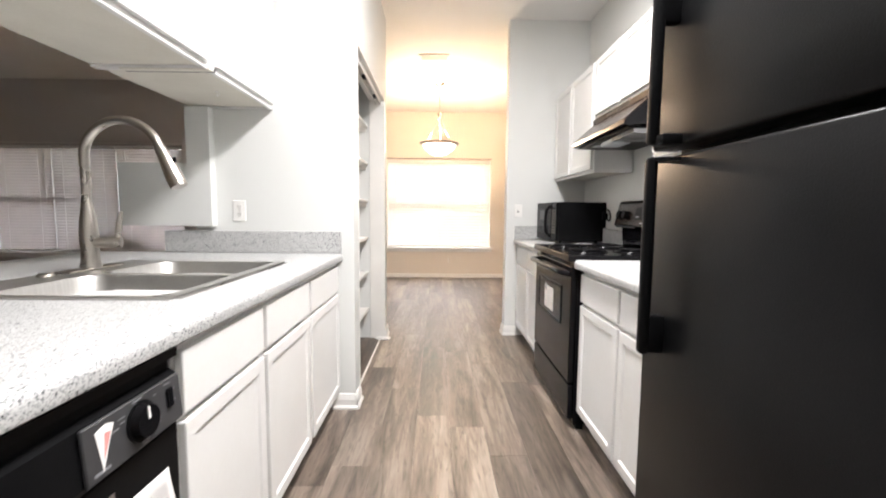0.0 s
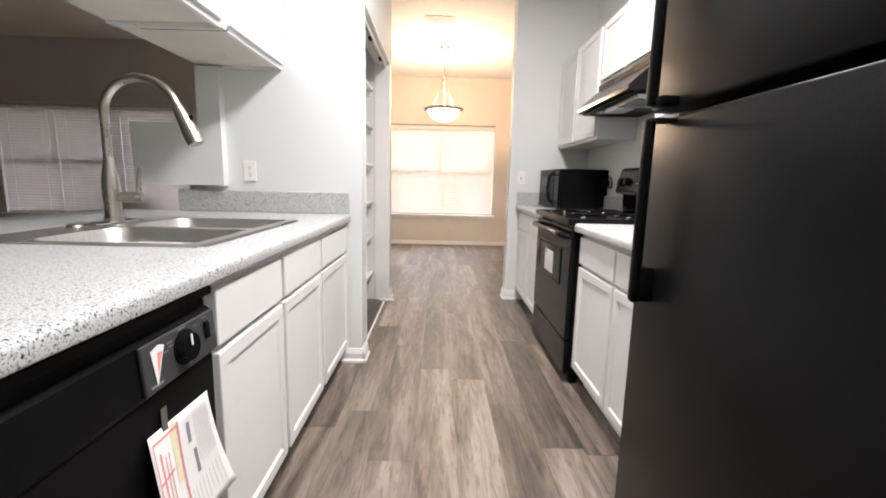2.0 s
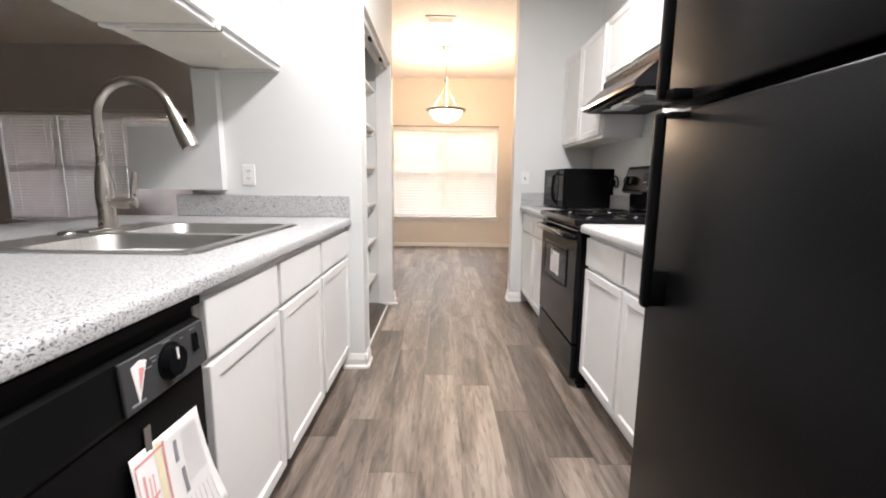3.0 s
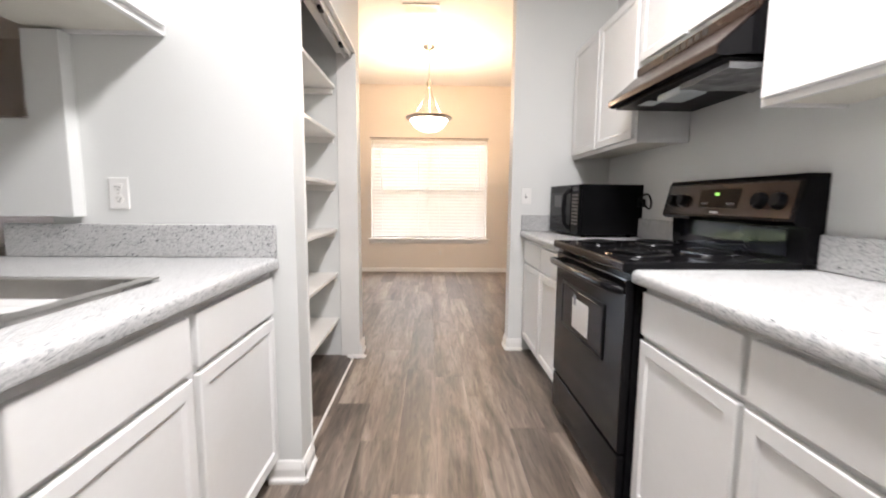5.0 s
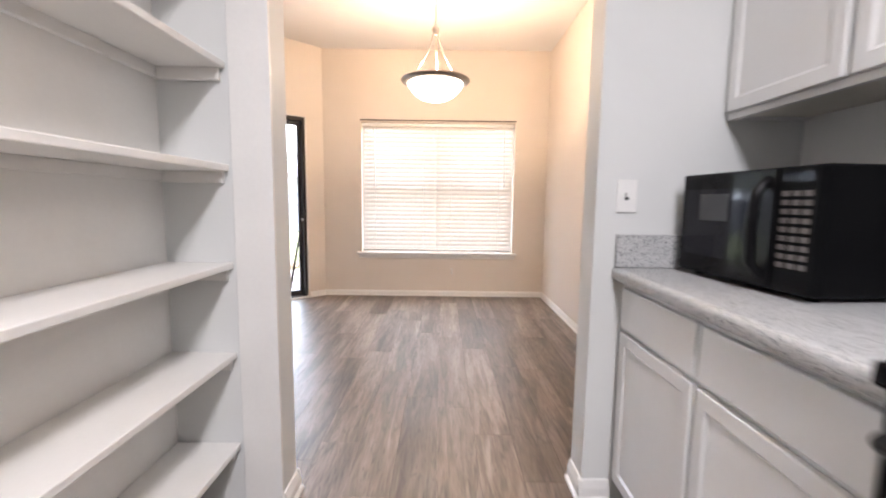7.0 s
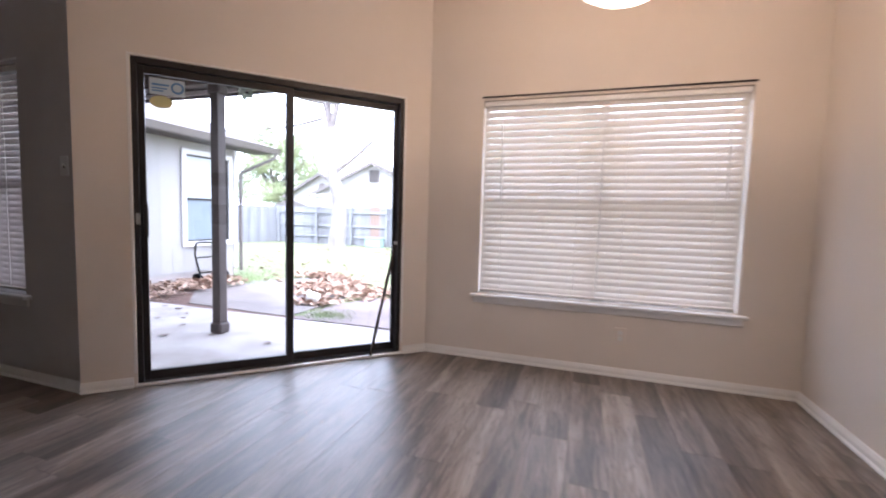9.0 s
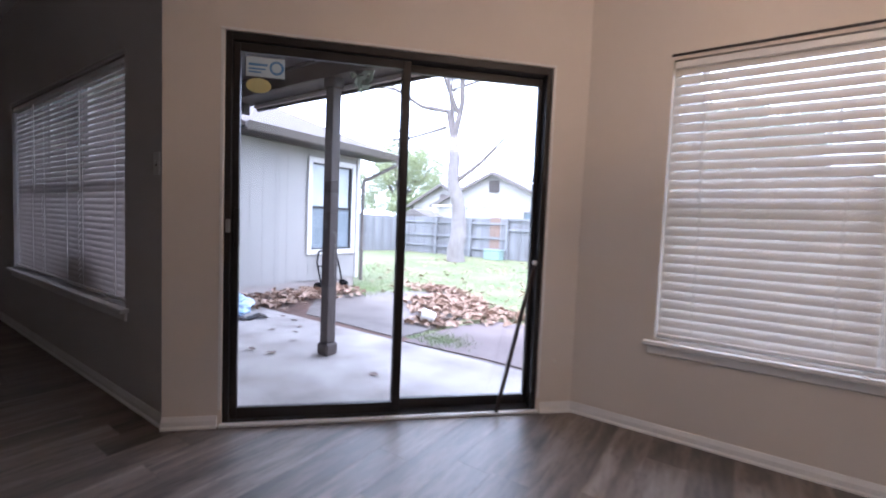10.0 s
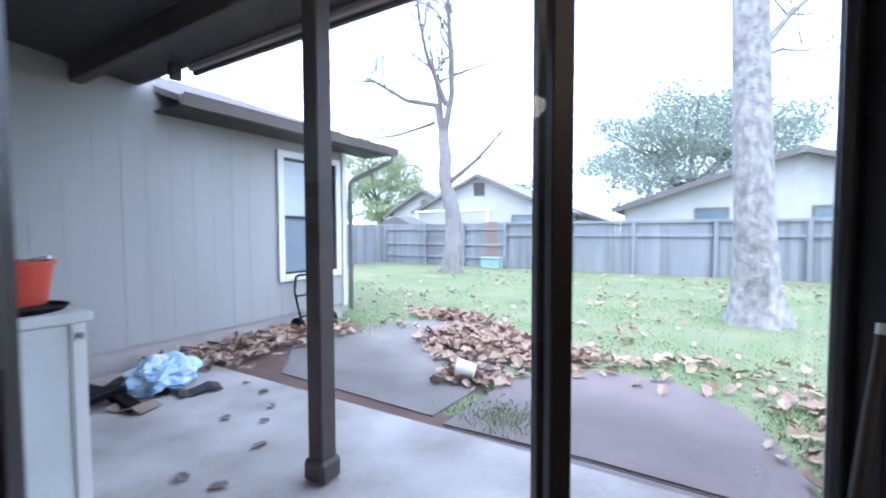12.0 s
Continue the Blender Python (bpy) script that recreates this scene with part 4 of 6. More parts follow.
# microwave, turned a little
MW = pose(0.932, 3.585, 0.911, 0, 0, 4.4)
mw = thing("microwave", "black countertop microwave standing on the worktop", "microwave")
mw.matrix_basis = MW
ROOT[mw.name] = MW
part("case", boxes(((0.012, -0.24, 0.012), (0.405, 0.24, 0.325)), bev=0.006, seg=2), BLACKM, mw, local=True)
mdoor = part("door", boxes(((-0.012, -0.125, 0.014), (0.0115, 0.24, 0.323)), bev=0.005, seg=2), BLACK, mw, local=True)
part("door_window", boxes(((-0.014, -0.05, 0.07), (-0.011, 0.215, 0.275))), DGLASS, mdoor, local=True)
part("window_label", boxes(((-0.0148, 0.03, 0.18), (-0.0142, 0.15, 0.26))), GREYP, mdoor, local=True)
part("door_handle", tube(bmesh.new(), [(-0.012, -0.10, 0.045), (-0.045, -0.102, 0.08), (-0.052, -0.102, 0.17), (-0.045, -0.102, 0.26), (-0.012, -0.10, 0.295)], [0.012, 0.013, 0.013, 0.013, 0.012], 12), BLACK, mdoor, smooth=60, local=True)
keys = part("keypad", boxes(((-0.010, -0.24, 0.014), (0.0115, -0.128, 0.323)), bev=0.004), BLACKM, mw, local=True)
bm = bmesh.new()
for i in range(9):
    for j in range(3):
        box(bm, (-0.0125, -0.225 + 0.03 * j, 0.075 + 0.022 * i), (-0.0098, -0.203 + 0.03 * j, 0.088 + 0.022 * i), 0.001)
part("buttons", bm, GUTTER, keys, "pale keypad buttons", local=True)
part("clock", boxes(((-0.0115, -0.225, 0.285), (-0.0098, -0.145, 0.308))), DGLASS, keys, local=True)
for x in (0.04, 0.34):
    for y in (-0.2, 0.2):
        part("foot", tube(bmesh.new(), [(x, y, 0.0), (x, y, 0.0125)], 0.013, 10), BLACKM, mw, local=True)
pts = []
for k in range(25):
    t = k / 24
    pts.append((1.315, 3.37 - 0.02 - 0.14 * math.sin(math.pi * t), 1.13 + 0.045 * math.sin(2 * math.pi * t + 0.4) + 0.01 * t))
part("cord", tube(bmesh.new(), pts, 0.0058, 8), BLACKM, mw, "black looped power cord", smooth=60)
part("plug", boxes(((1.312, 3.335, 1.10), (1.349, 3.375, 1.15)), bev=0.005), BLACKM, mw)

# fridge
FRX, FR0, FR1 = 0.562, 0.35, 1.125
fr = thing("refrigerator", "black textured top-freezer refrigerator", "refrigerator", (0.95, 0.74, 0))
part("cabinet", boxes(((FRX + 0.075, FR0 + 0.004, 0.03), (EAST - 0.03, FR1 - 0.004, 1.735)), bev=0.004), FRIDGE, fr)
fd = part("freezer_door", boxes(((FRX, FR0, 1.311), (FRX + 0.07, FR1, 1.735)), bev=0.009, seg=3), FRIDGE, fr, smooth=30)
rd = part("fridge_door", boxes(((FRX, FR0, 0.09), (FRX + 0.07, FR1, 1.289)), bev=0.009, seg=3), FRIDGE, fr, smooth=30)
part("grille", boxes(((FRX + 0.04, FR0 + 0.01, 0.0), (FRX + 0.08, FR1 - 0.01, 0.085)), bev=0.003), BLACKM, fr)


def fridge_handle(z0, z1, parent, foot):
    """A flat upright bar held off the door: a thin arm at the seam, a block at the far end."""
    y = FR1 - 0.098
    zs, ze = (z1, z0) if foot == "low" else (z0, z1)
    d = 1 if ze > zs else -1
    bm = bmesh.new()
    box(bm, (FRX - 0.058, y - 0.014, zs), (FRX - 0.034, y + 0.018, ze), 0.010, 3)
    box(bm, (FRX - 0.046, y - 0.045, zs + d * 0.004 - 0.008), (FRX + 0.004, y + 0.012, zs + d * 0.014 + 0.008), 0.007, 2)
    box(bm, (FRX - 0.056, y - 0.012, ze - d * 0.10), (FRX + 0.004, y + 0.016, ze - d * 0.002), 0.010, 2)
    part("door_handle", bm, BLACKM, parent, smooth=40)


fridge_handle(0.80, 1.286, rd, "low")
fridge_handle(1.314, 1.69, fd, "high")

# kitchen ceiling light
cl = thing("ceiling_light", "white flush fluorescent ceiling fixture", "ceiling light", (0.36, 1.2, 2.78))
part("housing", boxes(((0.16, 0.2, 2.79), (0.56, 2.2, 2.849)), bev=0.01, seg=2), PLASTIC, cl)
part("diffuser", boxes(((0.175, 0.215, 2.77), (0.545, 2.185, 2.789)), bev=0.008, seg=2), DIFFUSER, cl, "glowing acrylic diffuser")

# ---- dining ----
PX, PY = 0.02, 5.79
pl = thing("pendant_lamp", "alabaster glass bowl pendant lamp on three rods", "pendant lamp", (PX, PY, 1.90))
part("canopy", lathe(bmesh.new(), [(0, 0.0), (0.062, -0.0), (0.066, -0.012), (0.05, -0.028), (0.015, -0.034), (0, -0.034)], (PX, PY, 2.849), 28), NICKEL, pl, smooth=50)
part("stem", tube(bmesh.new(), [(PX, PY, 2.82), (PX, PY, 2.47)], 0.006, 10), NICKEL, pl, smooth=60)
part("hub", lathe(bmesh.new(), [(0, 0.05), (0.012, 0.05), (0.014, 0.03), (0.03, 0.015), (0.03, -0.005), (0.018, -0.03), (0.008, -0.045), (0, -0.045)], (PX, PY, 2.44), 24), NICKEL, pl, smooth=50)
for k in range(3):
    a = radians(205 + 120 * k)
    part("rod", tube(bmesh.new(), [(PX + 0.014 * math.cos(a), PY + 0.014 * math.sin(a), 2.43), (PX + 0.06 * math.cos(a), PY + 0.06 * math.sin(a), 2.28), (PX + 0.185 * math.cos(a), PY + 0.185 * math.sin(a), 2.075)], 0.0065, 10), NICKEL, pl, smooth=60)
part("ring", lathe(bmesh.new(), [(0.20, 0.012), (0.262, 0.014), (0.268, 0.004), (0.255, -0.012), (0.225, -0.022), (0.205, -0.018), (0.20, 0.012)], (PX, PY, 2.06), 48), RIM, pl, "dark pewter rim", smooth=40)
part("glass_bowl", lathe(bmesh.new(), [(0.218, -0.015), (0.205, -0.05), (0.165, -0.10), (0.11, -0.135), (0.05, -0.153), (0.0, -0.157), (0.0, -0.150), (0.05, -0.146), (0.11, -0.128), (0.16, -0.095), (0.20, -0.048), (0.212, -0.015)], (PX, PY, 2.065), 48), BOWL, pl, "glowing alabaster bowl", smooth=60)

vent = thing("ceiling_vent", "white louvred ceiling air vent", "vent", (-0.05, 4.83, 2.85))
part("frame", boxes(((-0.215, 4.74, 2.838), (0.115, 4.765, 2.8495)), ((-0.215, 4.895, 2.838), (0.115, 4.92, 2.8495)), ((-0.215, 4.765, 2.838), (-0.19, 4.895, 2.8495)), ((0.09, 4.765, 2.838), (0.115, 4.895, 2.8495)), bev=0.002), PLASTIC, vent)
part("duct", boxes(((-0.19, 4.765, 2.846), (0.09, 4.895, 2.8495))), PLASTIC, vent)
for k in range(7):
    part("slat", boxes(((-0.19, -0.009, -0.001), (0.09, 0.009, 0.001)), m=pose(0, 4.777 + 0.018 * k, 2.8405, 10)), PLASTIC, vent)


def window_unit(name, x0, x1, z0, z1, y, sections, label):
    """A framed window in a wall whose room face is at y; glass halfway in."""
    w = thing(name, label, "window", ((x0 + x1) / 2, y, z0), kind="structure")
    fy0, fy1 = y + 0.075, y + 0.115
    t = 0.035
    part("window_frame", boxes(((x0, fy0, z0), (x1, fy1, z0 + t)), ((x0, fy0, z1 - t), (x1, fy1, z1)), ((x0, fy0, z0 + t), (x0 + t, fy1, z1 - t)), ((x1 - t, fy0, z0 + t), (x1, fy1, z1 - t)), *[((s - 0.03, fy0, z0 + t), (s + 0.03, fy1, z1 - t)) for s in sections], bev=0.003), PLASTIC, w)
    edges = [x0 + t, *sections, x1 - t]
    zm = z0 + (z1 - z0) * 0.505
    for a, b in zip(edges, edges[1:]):
        part("meeting_rail", boxes(((a + 0.001, fy0 + 0.002, zm - 0.022), (b - 0.001, fy1 - 0.002, zm + 0.022)), bev=0.003), PLASTIC, w)
        for c, d in ((z0 + t, zm - 0.023), (zm + 0.023, z1 - t)):
            pane = part("pane", boxes(((a + 0.001, y + 0.092, c), (b - 0.001, y + 0.097, d))), GLASS, w)
            pane.visible_shadow = False
    part("window_sill", boxes(((x0 - 0.055, y - 0.045, z0 - 0.026), (x1 + 0.055, y + 0.07, z0 - 0.002)), bev=0.005, seg=2), TRIM, w)
    part("apron", boxes(((x0 - 0.035, y - 0.016, z0 - 0.075), (x1 + 0.035, y - 0.001, z0 - 0.027)), bev=0.004), TRIM, w)
    part("head_trim", boxes(((x0 - 0.012, y - 0.010, z1 + 0.018), (x1 + 0.012, y - 0.0005, z1 + 0.03)), bev=0.002), BRONZE if name == "window_1" else TRIM, w)
    return w


window_unit("window_1", -0.87, 0.92, 0.53, 2.04, NORTH, [0.02], "wide white double window with a painted sill")
window_unit("window_2", -5.97, -3.44, 0.56, 2.0, LIV, [-4.33, -5.20], "triple white living room window with a painted sill")


def slat_mesh(length, tilt, width, mat):
    bm = bmesh.new()
    rows = []
    for k in range(5):
        u = (k / 4 - 0.5) * width
        bow = 0.0022 * (1 - (2 * k / 4 - 1) ** 2)
        rows.append([bm.verts.new((x, u * math.cos(tilt) - bow * math.sin(tilt), u * math.sin(tilt) + bow * math.cos(tilt))) for x in (-length / 2, length / 2)])
    for a, b in zip(rows, rows[1:]):
        bm.faces.new((a[0], a[1], b[1], b[0]))
    return finish("slat", bm, mat, 180)


def blind(x0, x1, z0, z1, y, tilt, label, width=0.055, pitch=0.050, wand=None, drop=0.0, mat=BLIND):
    """A horizontal blind in a window opening."""
    b = thing("window_blind", label, "blind", ((x0 + x1) / 2, y, z1), group="closed white slatted blinds")
    part("headrail", boxes(((x0, y - 0.028, z1 - 0.038), (x1, y + 0.022, z1 - 0.002)), bev=0.003), PLASTIC, b)
    part("bottom_rail", boxes(((x0, y - 0.024, z0 + 0.004 + drop), (x1, y + 0.024, z0 + 0.022 + drop)), bev=0.004), BLIND, b)
    me = slat_mesh(x1 - x0 - 0.004, tilt, width, mat)
    n = int((z1 - 0.055 - (z0 + 0.035 + drop)) / pitch)
    for k in range(n + 1):
        shared("slat", me, b, pose((x0 + x1) / 2, y, z0 + 0.04 + drop + k * pitch, random.uniform(-0.8, 0.8), random.uniform(-0.06, 0.06), 0))
    for x in (x0 + 0.16, x1 - 0.16):
        part("ladder_cord", tube(bmesh.new(), [(x, y - 0.027, z0 + 0.02), (x, y - 0.027, z1 - 0.03)], 0.0014, 6), PLASTIC, b)
    if wand:
        part("tilt_wand", tube(bmesh.new(), [(wand, y - 0.034, z1 - 0.05), (wand + 0.01, y - 0.036, z1 - 0.75)], 0.004, 8), PLASTIC, b, smooth=60)
    return b


blind(-0.863, 0.018, 0.545, 2.035, NORTH + 0.034, radians(67), "white slatted blind nearly closed with daylight behind", wand=-0.72)
blind(0.0195, 0.905, 0.545, 2.035, NORTH + 0.034, radians(71), "white slatted blind closed beside a second blind", wand=0.80)
# These slats carry the patio cover's shade in their colour.
for a, b_, wd in ((-5.965, -5.202, -5.28), (-5.198, -4.332, None), (-4.328, -3.445, -4.2)):
    blind(a, b_, 0.575, 1.995, LIV + 0.034, radians(64), "slatted living room blind nearly closed, porch shade in its mauve-grey colour", 0.046, 0.040, wand=wd, mat=BLIND_SHADED)

# patio door, in the angled wall's own frame
pd = thing("door_1", "dark bronze aluminium sliding glass patio door", "patio door", kind="structure")
pd.matrix_basis = DIAG
ROOT[pd.name] = DIAG
DY = 0.03
part("door_frame", boxes(((D0, DY - 0.02, 0.0), (D0 + 0.03, DY + 0.10, DTOP)), ((D1 - 0.03, DY - 0.02, 0.0), (D1, DY + 0.10, DTOP)), ((D0 + 0.03, DY - 0.02, DTOP - 0.04), (D1 - 0.03, DY + 0.10, DTOP)), ((D0 + 0.03, DY - 0.02, 0.0), (D1 - 0.03, DY + 0.10, 0.022)), bev=0.003), BRONZE, pd, local=True)
DM = 1.205


def leaf(name, x0, x1, y, tl, tr_, label=""):
    z0, z1 = 0.025, DTOP - 0.042
    p = part(name, boxes(((x0, y, z0), (x0 + tl, y + 0.03, z1)), ((x1 - tr_, y, z0), (x1, y + 0.03, z1)), ((x0 + tl, y, z0), (x1 - tr_, y + 0.03, z0 + 0.06)), ((x0 + tl, y, z1 - 0.045), (x1 - tr_, y + 0.03, z1)), bev=0.003), BRONZE, pd, label, local=True)
    g = part("pane", boxes(((x0 + tl, y + 0.012, z0 + 0.06), (x1 - tr_, y + 0.018, z1 - 0.045))), GLASS, p, local=True)
    g.visible_shadow = False
    return p


sl = leaf("sliding_panel", D0 + 0.031, DM + 0.025, DY + 0.0, 0.034, 0.045)
fx = leaf("fixed_panel", DM - 0.025, D1 - 0.031, DY + 0.045, 0.045, 0.024)
part("pull_handle", boxes(((D0 + 0.05, DY - 0.03, 0.95), (D0 + 0.075, DY - 0.001, 1.16)), bev=0.006, seg=2), BRONZE, sl, local=True)
part("latch", boxes(((D0 + 0.012, DY - 0.038, 1.03), (D0 + 0.034, DY - 0.021, 1.10)), bev=0.004), NICKEL, pd, "worn metal latch", local=True)
part("threshold", boxes(((D0 - 0.01, -0.022, 0.0), (D1 + 0.01, DY - 0.021, 0.018)), bev=0.004), TRIM, pd, "pale threshold strip", local=True)
bm = boxes(((D0 - 0.018, -0.004, 0.09), (D0 - 0.001, DY - 0.022, DTOP)), ((D1 + 0.001, -0.004, 0.09), (D1 + 0.018, DY - 0.022, DTOP)), ((D0 - 0.018, -0.004, DTOP + 0.001), (D1 + 0.018, DY - 0.022, DTOP + 0.014)), bev=0.002)
bm.transform(DIAG)
solid("trim_door", bm, TRIM, "painted edge bead around the patio door", "trim")
SY = DY + 0.0105
st = thing("window_sticker", "pale blue rectangular sticker on the door glass", "sticker")
st.matrix_basis = DIAG
ROOT[st.name] = DIAG
part("sheet", boxes(((0.375, SY - 0.001, 1.845), (0.565, SY + 0.001, 1.945)), bev=0.0005), STICKB, st, local=True)
part("emblem", tube(bmesh.new(), [(0.525, SY - 0.0012, 1.895), (0.525, SY - 0.0022, 1.895)], 0.036, 24), STICKD, st, "blue ring emblem", local=True)
part("emblem_centre", tube(bmesh.new(), [(0.525, SY - 0.0024, 1.895), (0.525, SY - 0.003, 1.895)], 0.024, 24), STICKB, st, local=True)
part("printed_lines", boxes(((0.388, SY - 0.002, 1.90), (0.48, SY - 0.0012, 1.912)), ((0.388, SY - 0.002, 1.88), (0.47, SY - 0.0012, 1.888)), ((0.388, SY - 0.002, 1.864), (0.45, SY - 0.0012, 1.872))), STICKD, st, local=True)
st = thing("window_sticker", "yellow oval sticker on the door glass", "sticker")
st.matrix_basis = DIAG
ROOT[st.name] = DIAG
bm = bmesh.new()
tube(bm, [(0, -0.001, 0), (0, 0.001, 0)], 1.0, 28)
for v in bm.verts:
    v.co = Vector((0.437 + v.co.x * 0.062, SY + v.co.y, 1.80 + v.co.z * 0.038))
part("sheet", bm, STICKY, st, local=True)
stick = thing("security_stick", "wooden broomstick leaning in the patio door track", "stick")
stick.matrix_basis = DIAG
ROOT[stick.name] = DIAG
part("pole", tube(bmesh.new(), [(1.80, -0.02, 0.022), (2.0, 0.005, 0.90)], 0.0125, 12), POSTW, stick, local=True, smooth=60)
part("tip", tube(bmesh.new(), [(2.0, 0.005, 0.90), (2.004, 0.0055, 0.925)], 0.0135, 12), PLASTIC, stick, "white plastic tip", local=True, smooth=60)
stop = thing("door_stop", "small white door stop low on the wall", "door stop")
stop.matrix_basis = DIAG
ROOT[stop.name] = DIAG
part("knob", tube(bmesh.new(), [(2.165, -0.002, 0.31), (2.165, -0.012, 0.31)], 0.012, 12), RAW, stop, local=True)

# ---- outdoors ----
GZ = -0.10
bm = bmesh.new()
S = 400
xs = [-S, -60, -25, -14, -8, -4, 0, 4, 10, 25, 60, S]
ys = [-S, -60, -20, 4, 9, 14, 20, 30, 60, S]
grid = [[bm.verts.new((x, y, GZ)) for y in ys] for x in xs]
for i in range(len(xs) - 1):
    for j in range(len(ys) - 1):
        bm.faces.new((grid[i][j], grid[i + 1][j], grid[i + 1][j + 1], grid[i][j + 1]))
solid("ground", bm, LAWN, "thin green lawn with bare patches", "lawn")


def slab(name, pts, z, mat, label):
    bm = bmesh.new()
    prism(bm, pts, -0.3, z)
    top = [e for e in bm.edges if all(v.co.z > z - 1e-4 for v in e.verts)]
    bmesh.ops.bevel(bm, geom=top, offset=0.012, segments=2, affect="EDGES")
    return solid(name, bm, mat, label, "pavement")


slab("pavement_patio", [(-6.08, 5.98), (-2.95, 5.98), (-1.37, 7.60), (1.6, 7.60), (1.6, 8.06), (-2.2, 8.07), (-5.2, 8.05), (-6.08, 8.05)], -0.062, CONCRETE, "pale concrete patio slab")
slab("pavement_mauve", [(-3.25, 8.13), (-2.35, 8.18), (-1.45, 8.16), (-1.38, 8.5), (-1.48, 9.0), (-1.62, 9.35), (-2.05, 9.78), (-2.5, 9.72), (-2.95, 9.62), (-3.2, 9.0)], -0.082, CONCRETE3, "reddish stained concrete slab with a crack")
slab("pavement_lower", [(-3.24, 8.075), (-1.30, 8.075), (-1.30, 8.14), (-2.35, 8.165), (-3.24, 8.115)], -0.085, CONCRETE3, "cracked strip of stained concrete")
slab("pavement_grey", [(-4.95, 8.25), (-3.35, 8.2), (-3.3, 9.1), (-3.45, 10.0), (-4.35, 11.05), (-4.9, 10.9), (-6.0, 9.75), (-5.6, 8.9)], -0.086, CONCRETE2, "old grey concrete slab")
slab("ground_soil", [(-6.09, 8.06), (-3.2, 8.08), (-3.25, 8.3), (-4.9, 8.36), (-5.7, 9.1), (-6.09, 9.6)], -0.094, SOIL, "bare red soil strip")

# house wing
WX = -6.10
wing = thing("house_wing", "single-storey wing with grey vertical siding and a shingle roof", "house", (-8, 8.1, GZ))
part("wall", boxes(((-9.5, 5.98, 0.12), (WX - 0.012, 9.15, 2.45)), ((-9.5, 9.15, 0.12), (WX - 0.012, 10.10, 0.60)), ((-9.5, 9.15, 2.02), (WX - 0.012, 10.10, 2.45)), ((-9.5, 9.15, 0.6), (WX - 0.10, 10.1, 2.02)), ((-9.5, 10.10, 0.12), (WX - 0.012, 10.22, 2.45))), SIDING, wing)
part("upper_wall", boxes(((-9.5, 5.98, 2.4505), (WX - 0.012, 7.86, 2.68))), SIDING, wing)
part("foundation", boxes(((-9.5, 5.98, -0.3), (WX - 0.03, 10.20, 0.119))), FOUND, wing, "bare concrete foundation")
k = 0
y = 5.985
while y < 10.2:
    w = min(0.2, 10.2 - y)
    if y + w > 9.12 and y < 10.12:
        spans = [(0.13, 0.55), (2.08, 2.42)]
    else:
        spans = [(0.13, 2.42)]
    for z0, z1 in spans:
        part("siding_board", boxes(((WX - 0.0115, y, z0), (WX - 0.0085, y + w - 0.004, z1))), SIDING, wing)
    y += 0.2
part("corner_board", boxes(((WX - 0.01, 10.19, 0.1), (WX + 0.016, 10.26, 2.42)), bev=0.003), WTRIM, wing)
wn_ = part("window", boxes(((WX + 0.001, 9.14, 0.54), (WX + 0.03, 9.22, 2.09)), ((WX + 0.001, 10.06, 0.54), (WX + 0.03, 10.14, 2.09)), ((WX + 0.001, 9.22, 2.01), (WX + 0.03, 10.06, 2.09)), ((WX + 0.001, 9.22, 0.54), (WX + 0.04, 10.06, 0.62)), bev=0.004), WTRIM, wing, "white window trim")
part("upper_pane", boxes(((WX - 0.05, 9.24, 1.32), (WX - 0.04, 10.04, 1.99))), SHADE, wn_, "pale drawn shade behind glass")
part("lower_pane", boxes(((WX - 0.03, 9.24, 0.64), (WX - 0.02, 10.04, 1.29))), SCREEN, wn_, "blue-grey insect screen")
part("sash", boxes(((WX - 0.06, 9.22, 1.285), (WX - 0.005, 10.06, 1.325)), ((WX - 0.06, 9.22, 0.62), (WX - 0.005, 9.245, 2.01)), ((WX - 0.06, 10.035, 0.62), (WX - 0.005, 10.06, 2.01)), ((WX - 0.06, 9.245, 1.985), (WX - 0.005, 10.035, 2.01)), ((WX - 0.06, 9.245, 0.62), (WX - 0.005, 10.035, 0.645))), BRONZE, wn_)
EX = -5.68
bm = bmesh.new()
extrude_profile(bm, [(EX, 2.245), (-9.8, 3.71), (-9.8, 3.77), (EX - 0.01, 2.305)], 1, 7.86, 10.78)
roof = part("roof", bm, SHINGLE, wing, "weathered brown shingle roof")
part("soffit", boxes(((WX - 0.05, 7.86, 2.21), (EX + 0.0, 10.75, 2.228))), EAVE, roof)
part("fascia", boxes(((EX, 7.86, 2.195), (EX + 0.022, 10.78, 2.31)), bev=0.003), EAVE, roof)
bm = bmesh.new()
extrude_profile(bm, [(EX + 0.023, 2.295), (EX + 0.023, 2.205), (EX + 0.075, 2.205), (EX + 0.105, 2.285), (EX + 0.115, 2.305), (EX + 0.108, 2.305), (EX + 0.095, 2.28), (EX + 0.07, 2.215), (EX + 0.03, 2.215), (EX + 0.03, 2.295)], 1, 7.84, 10.80)
part("gutter", bm, GUTTER, wing, "brown metal gutter")
part("downspout", tube(bmesh.new(), [(EX + 0.06, 10.72, 2.21), (EX + 0.05, 10.70, 2.13), (WX + 0.06, 10.32, 1.83), (WX + 0.05, 10.30, 1.75), (WX + 0.05, 10.30, 0.05)], 0.032, 8), GUTTER, wing)

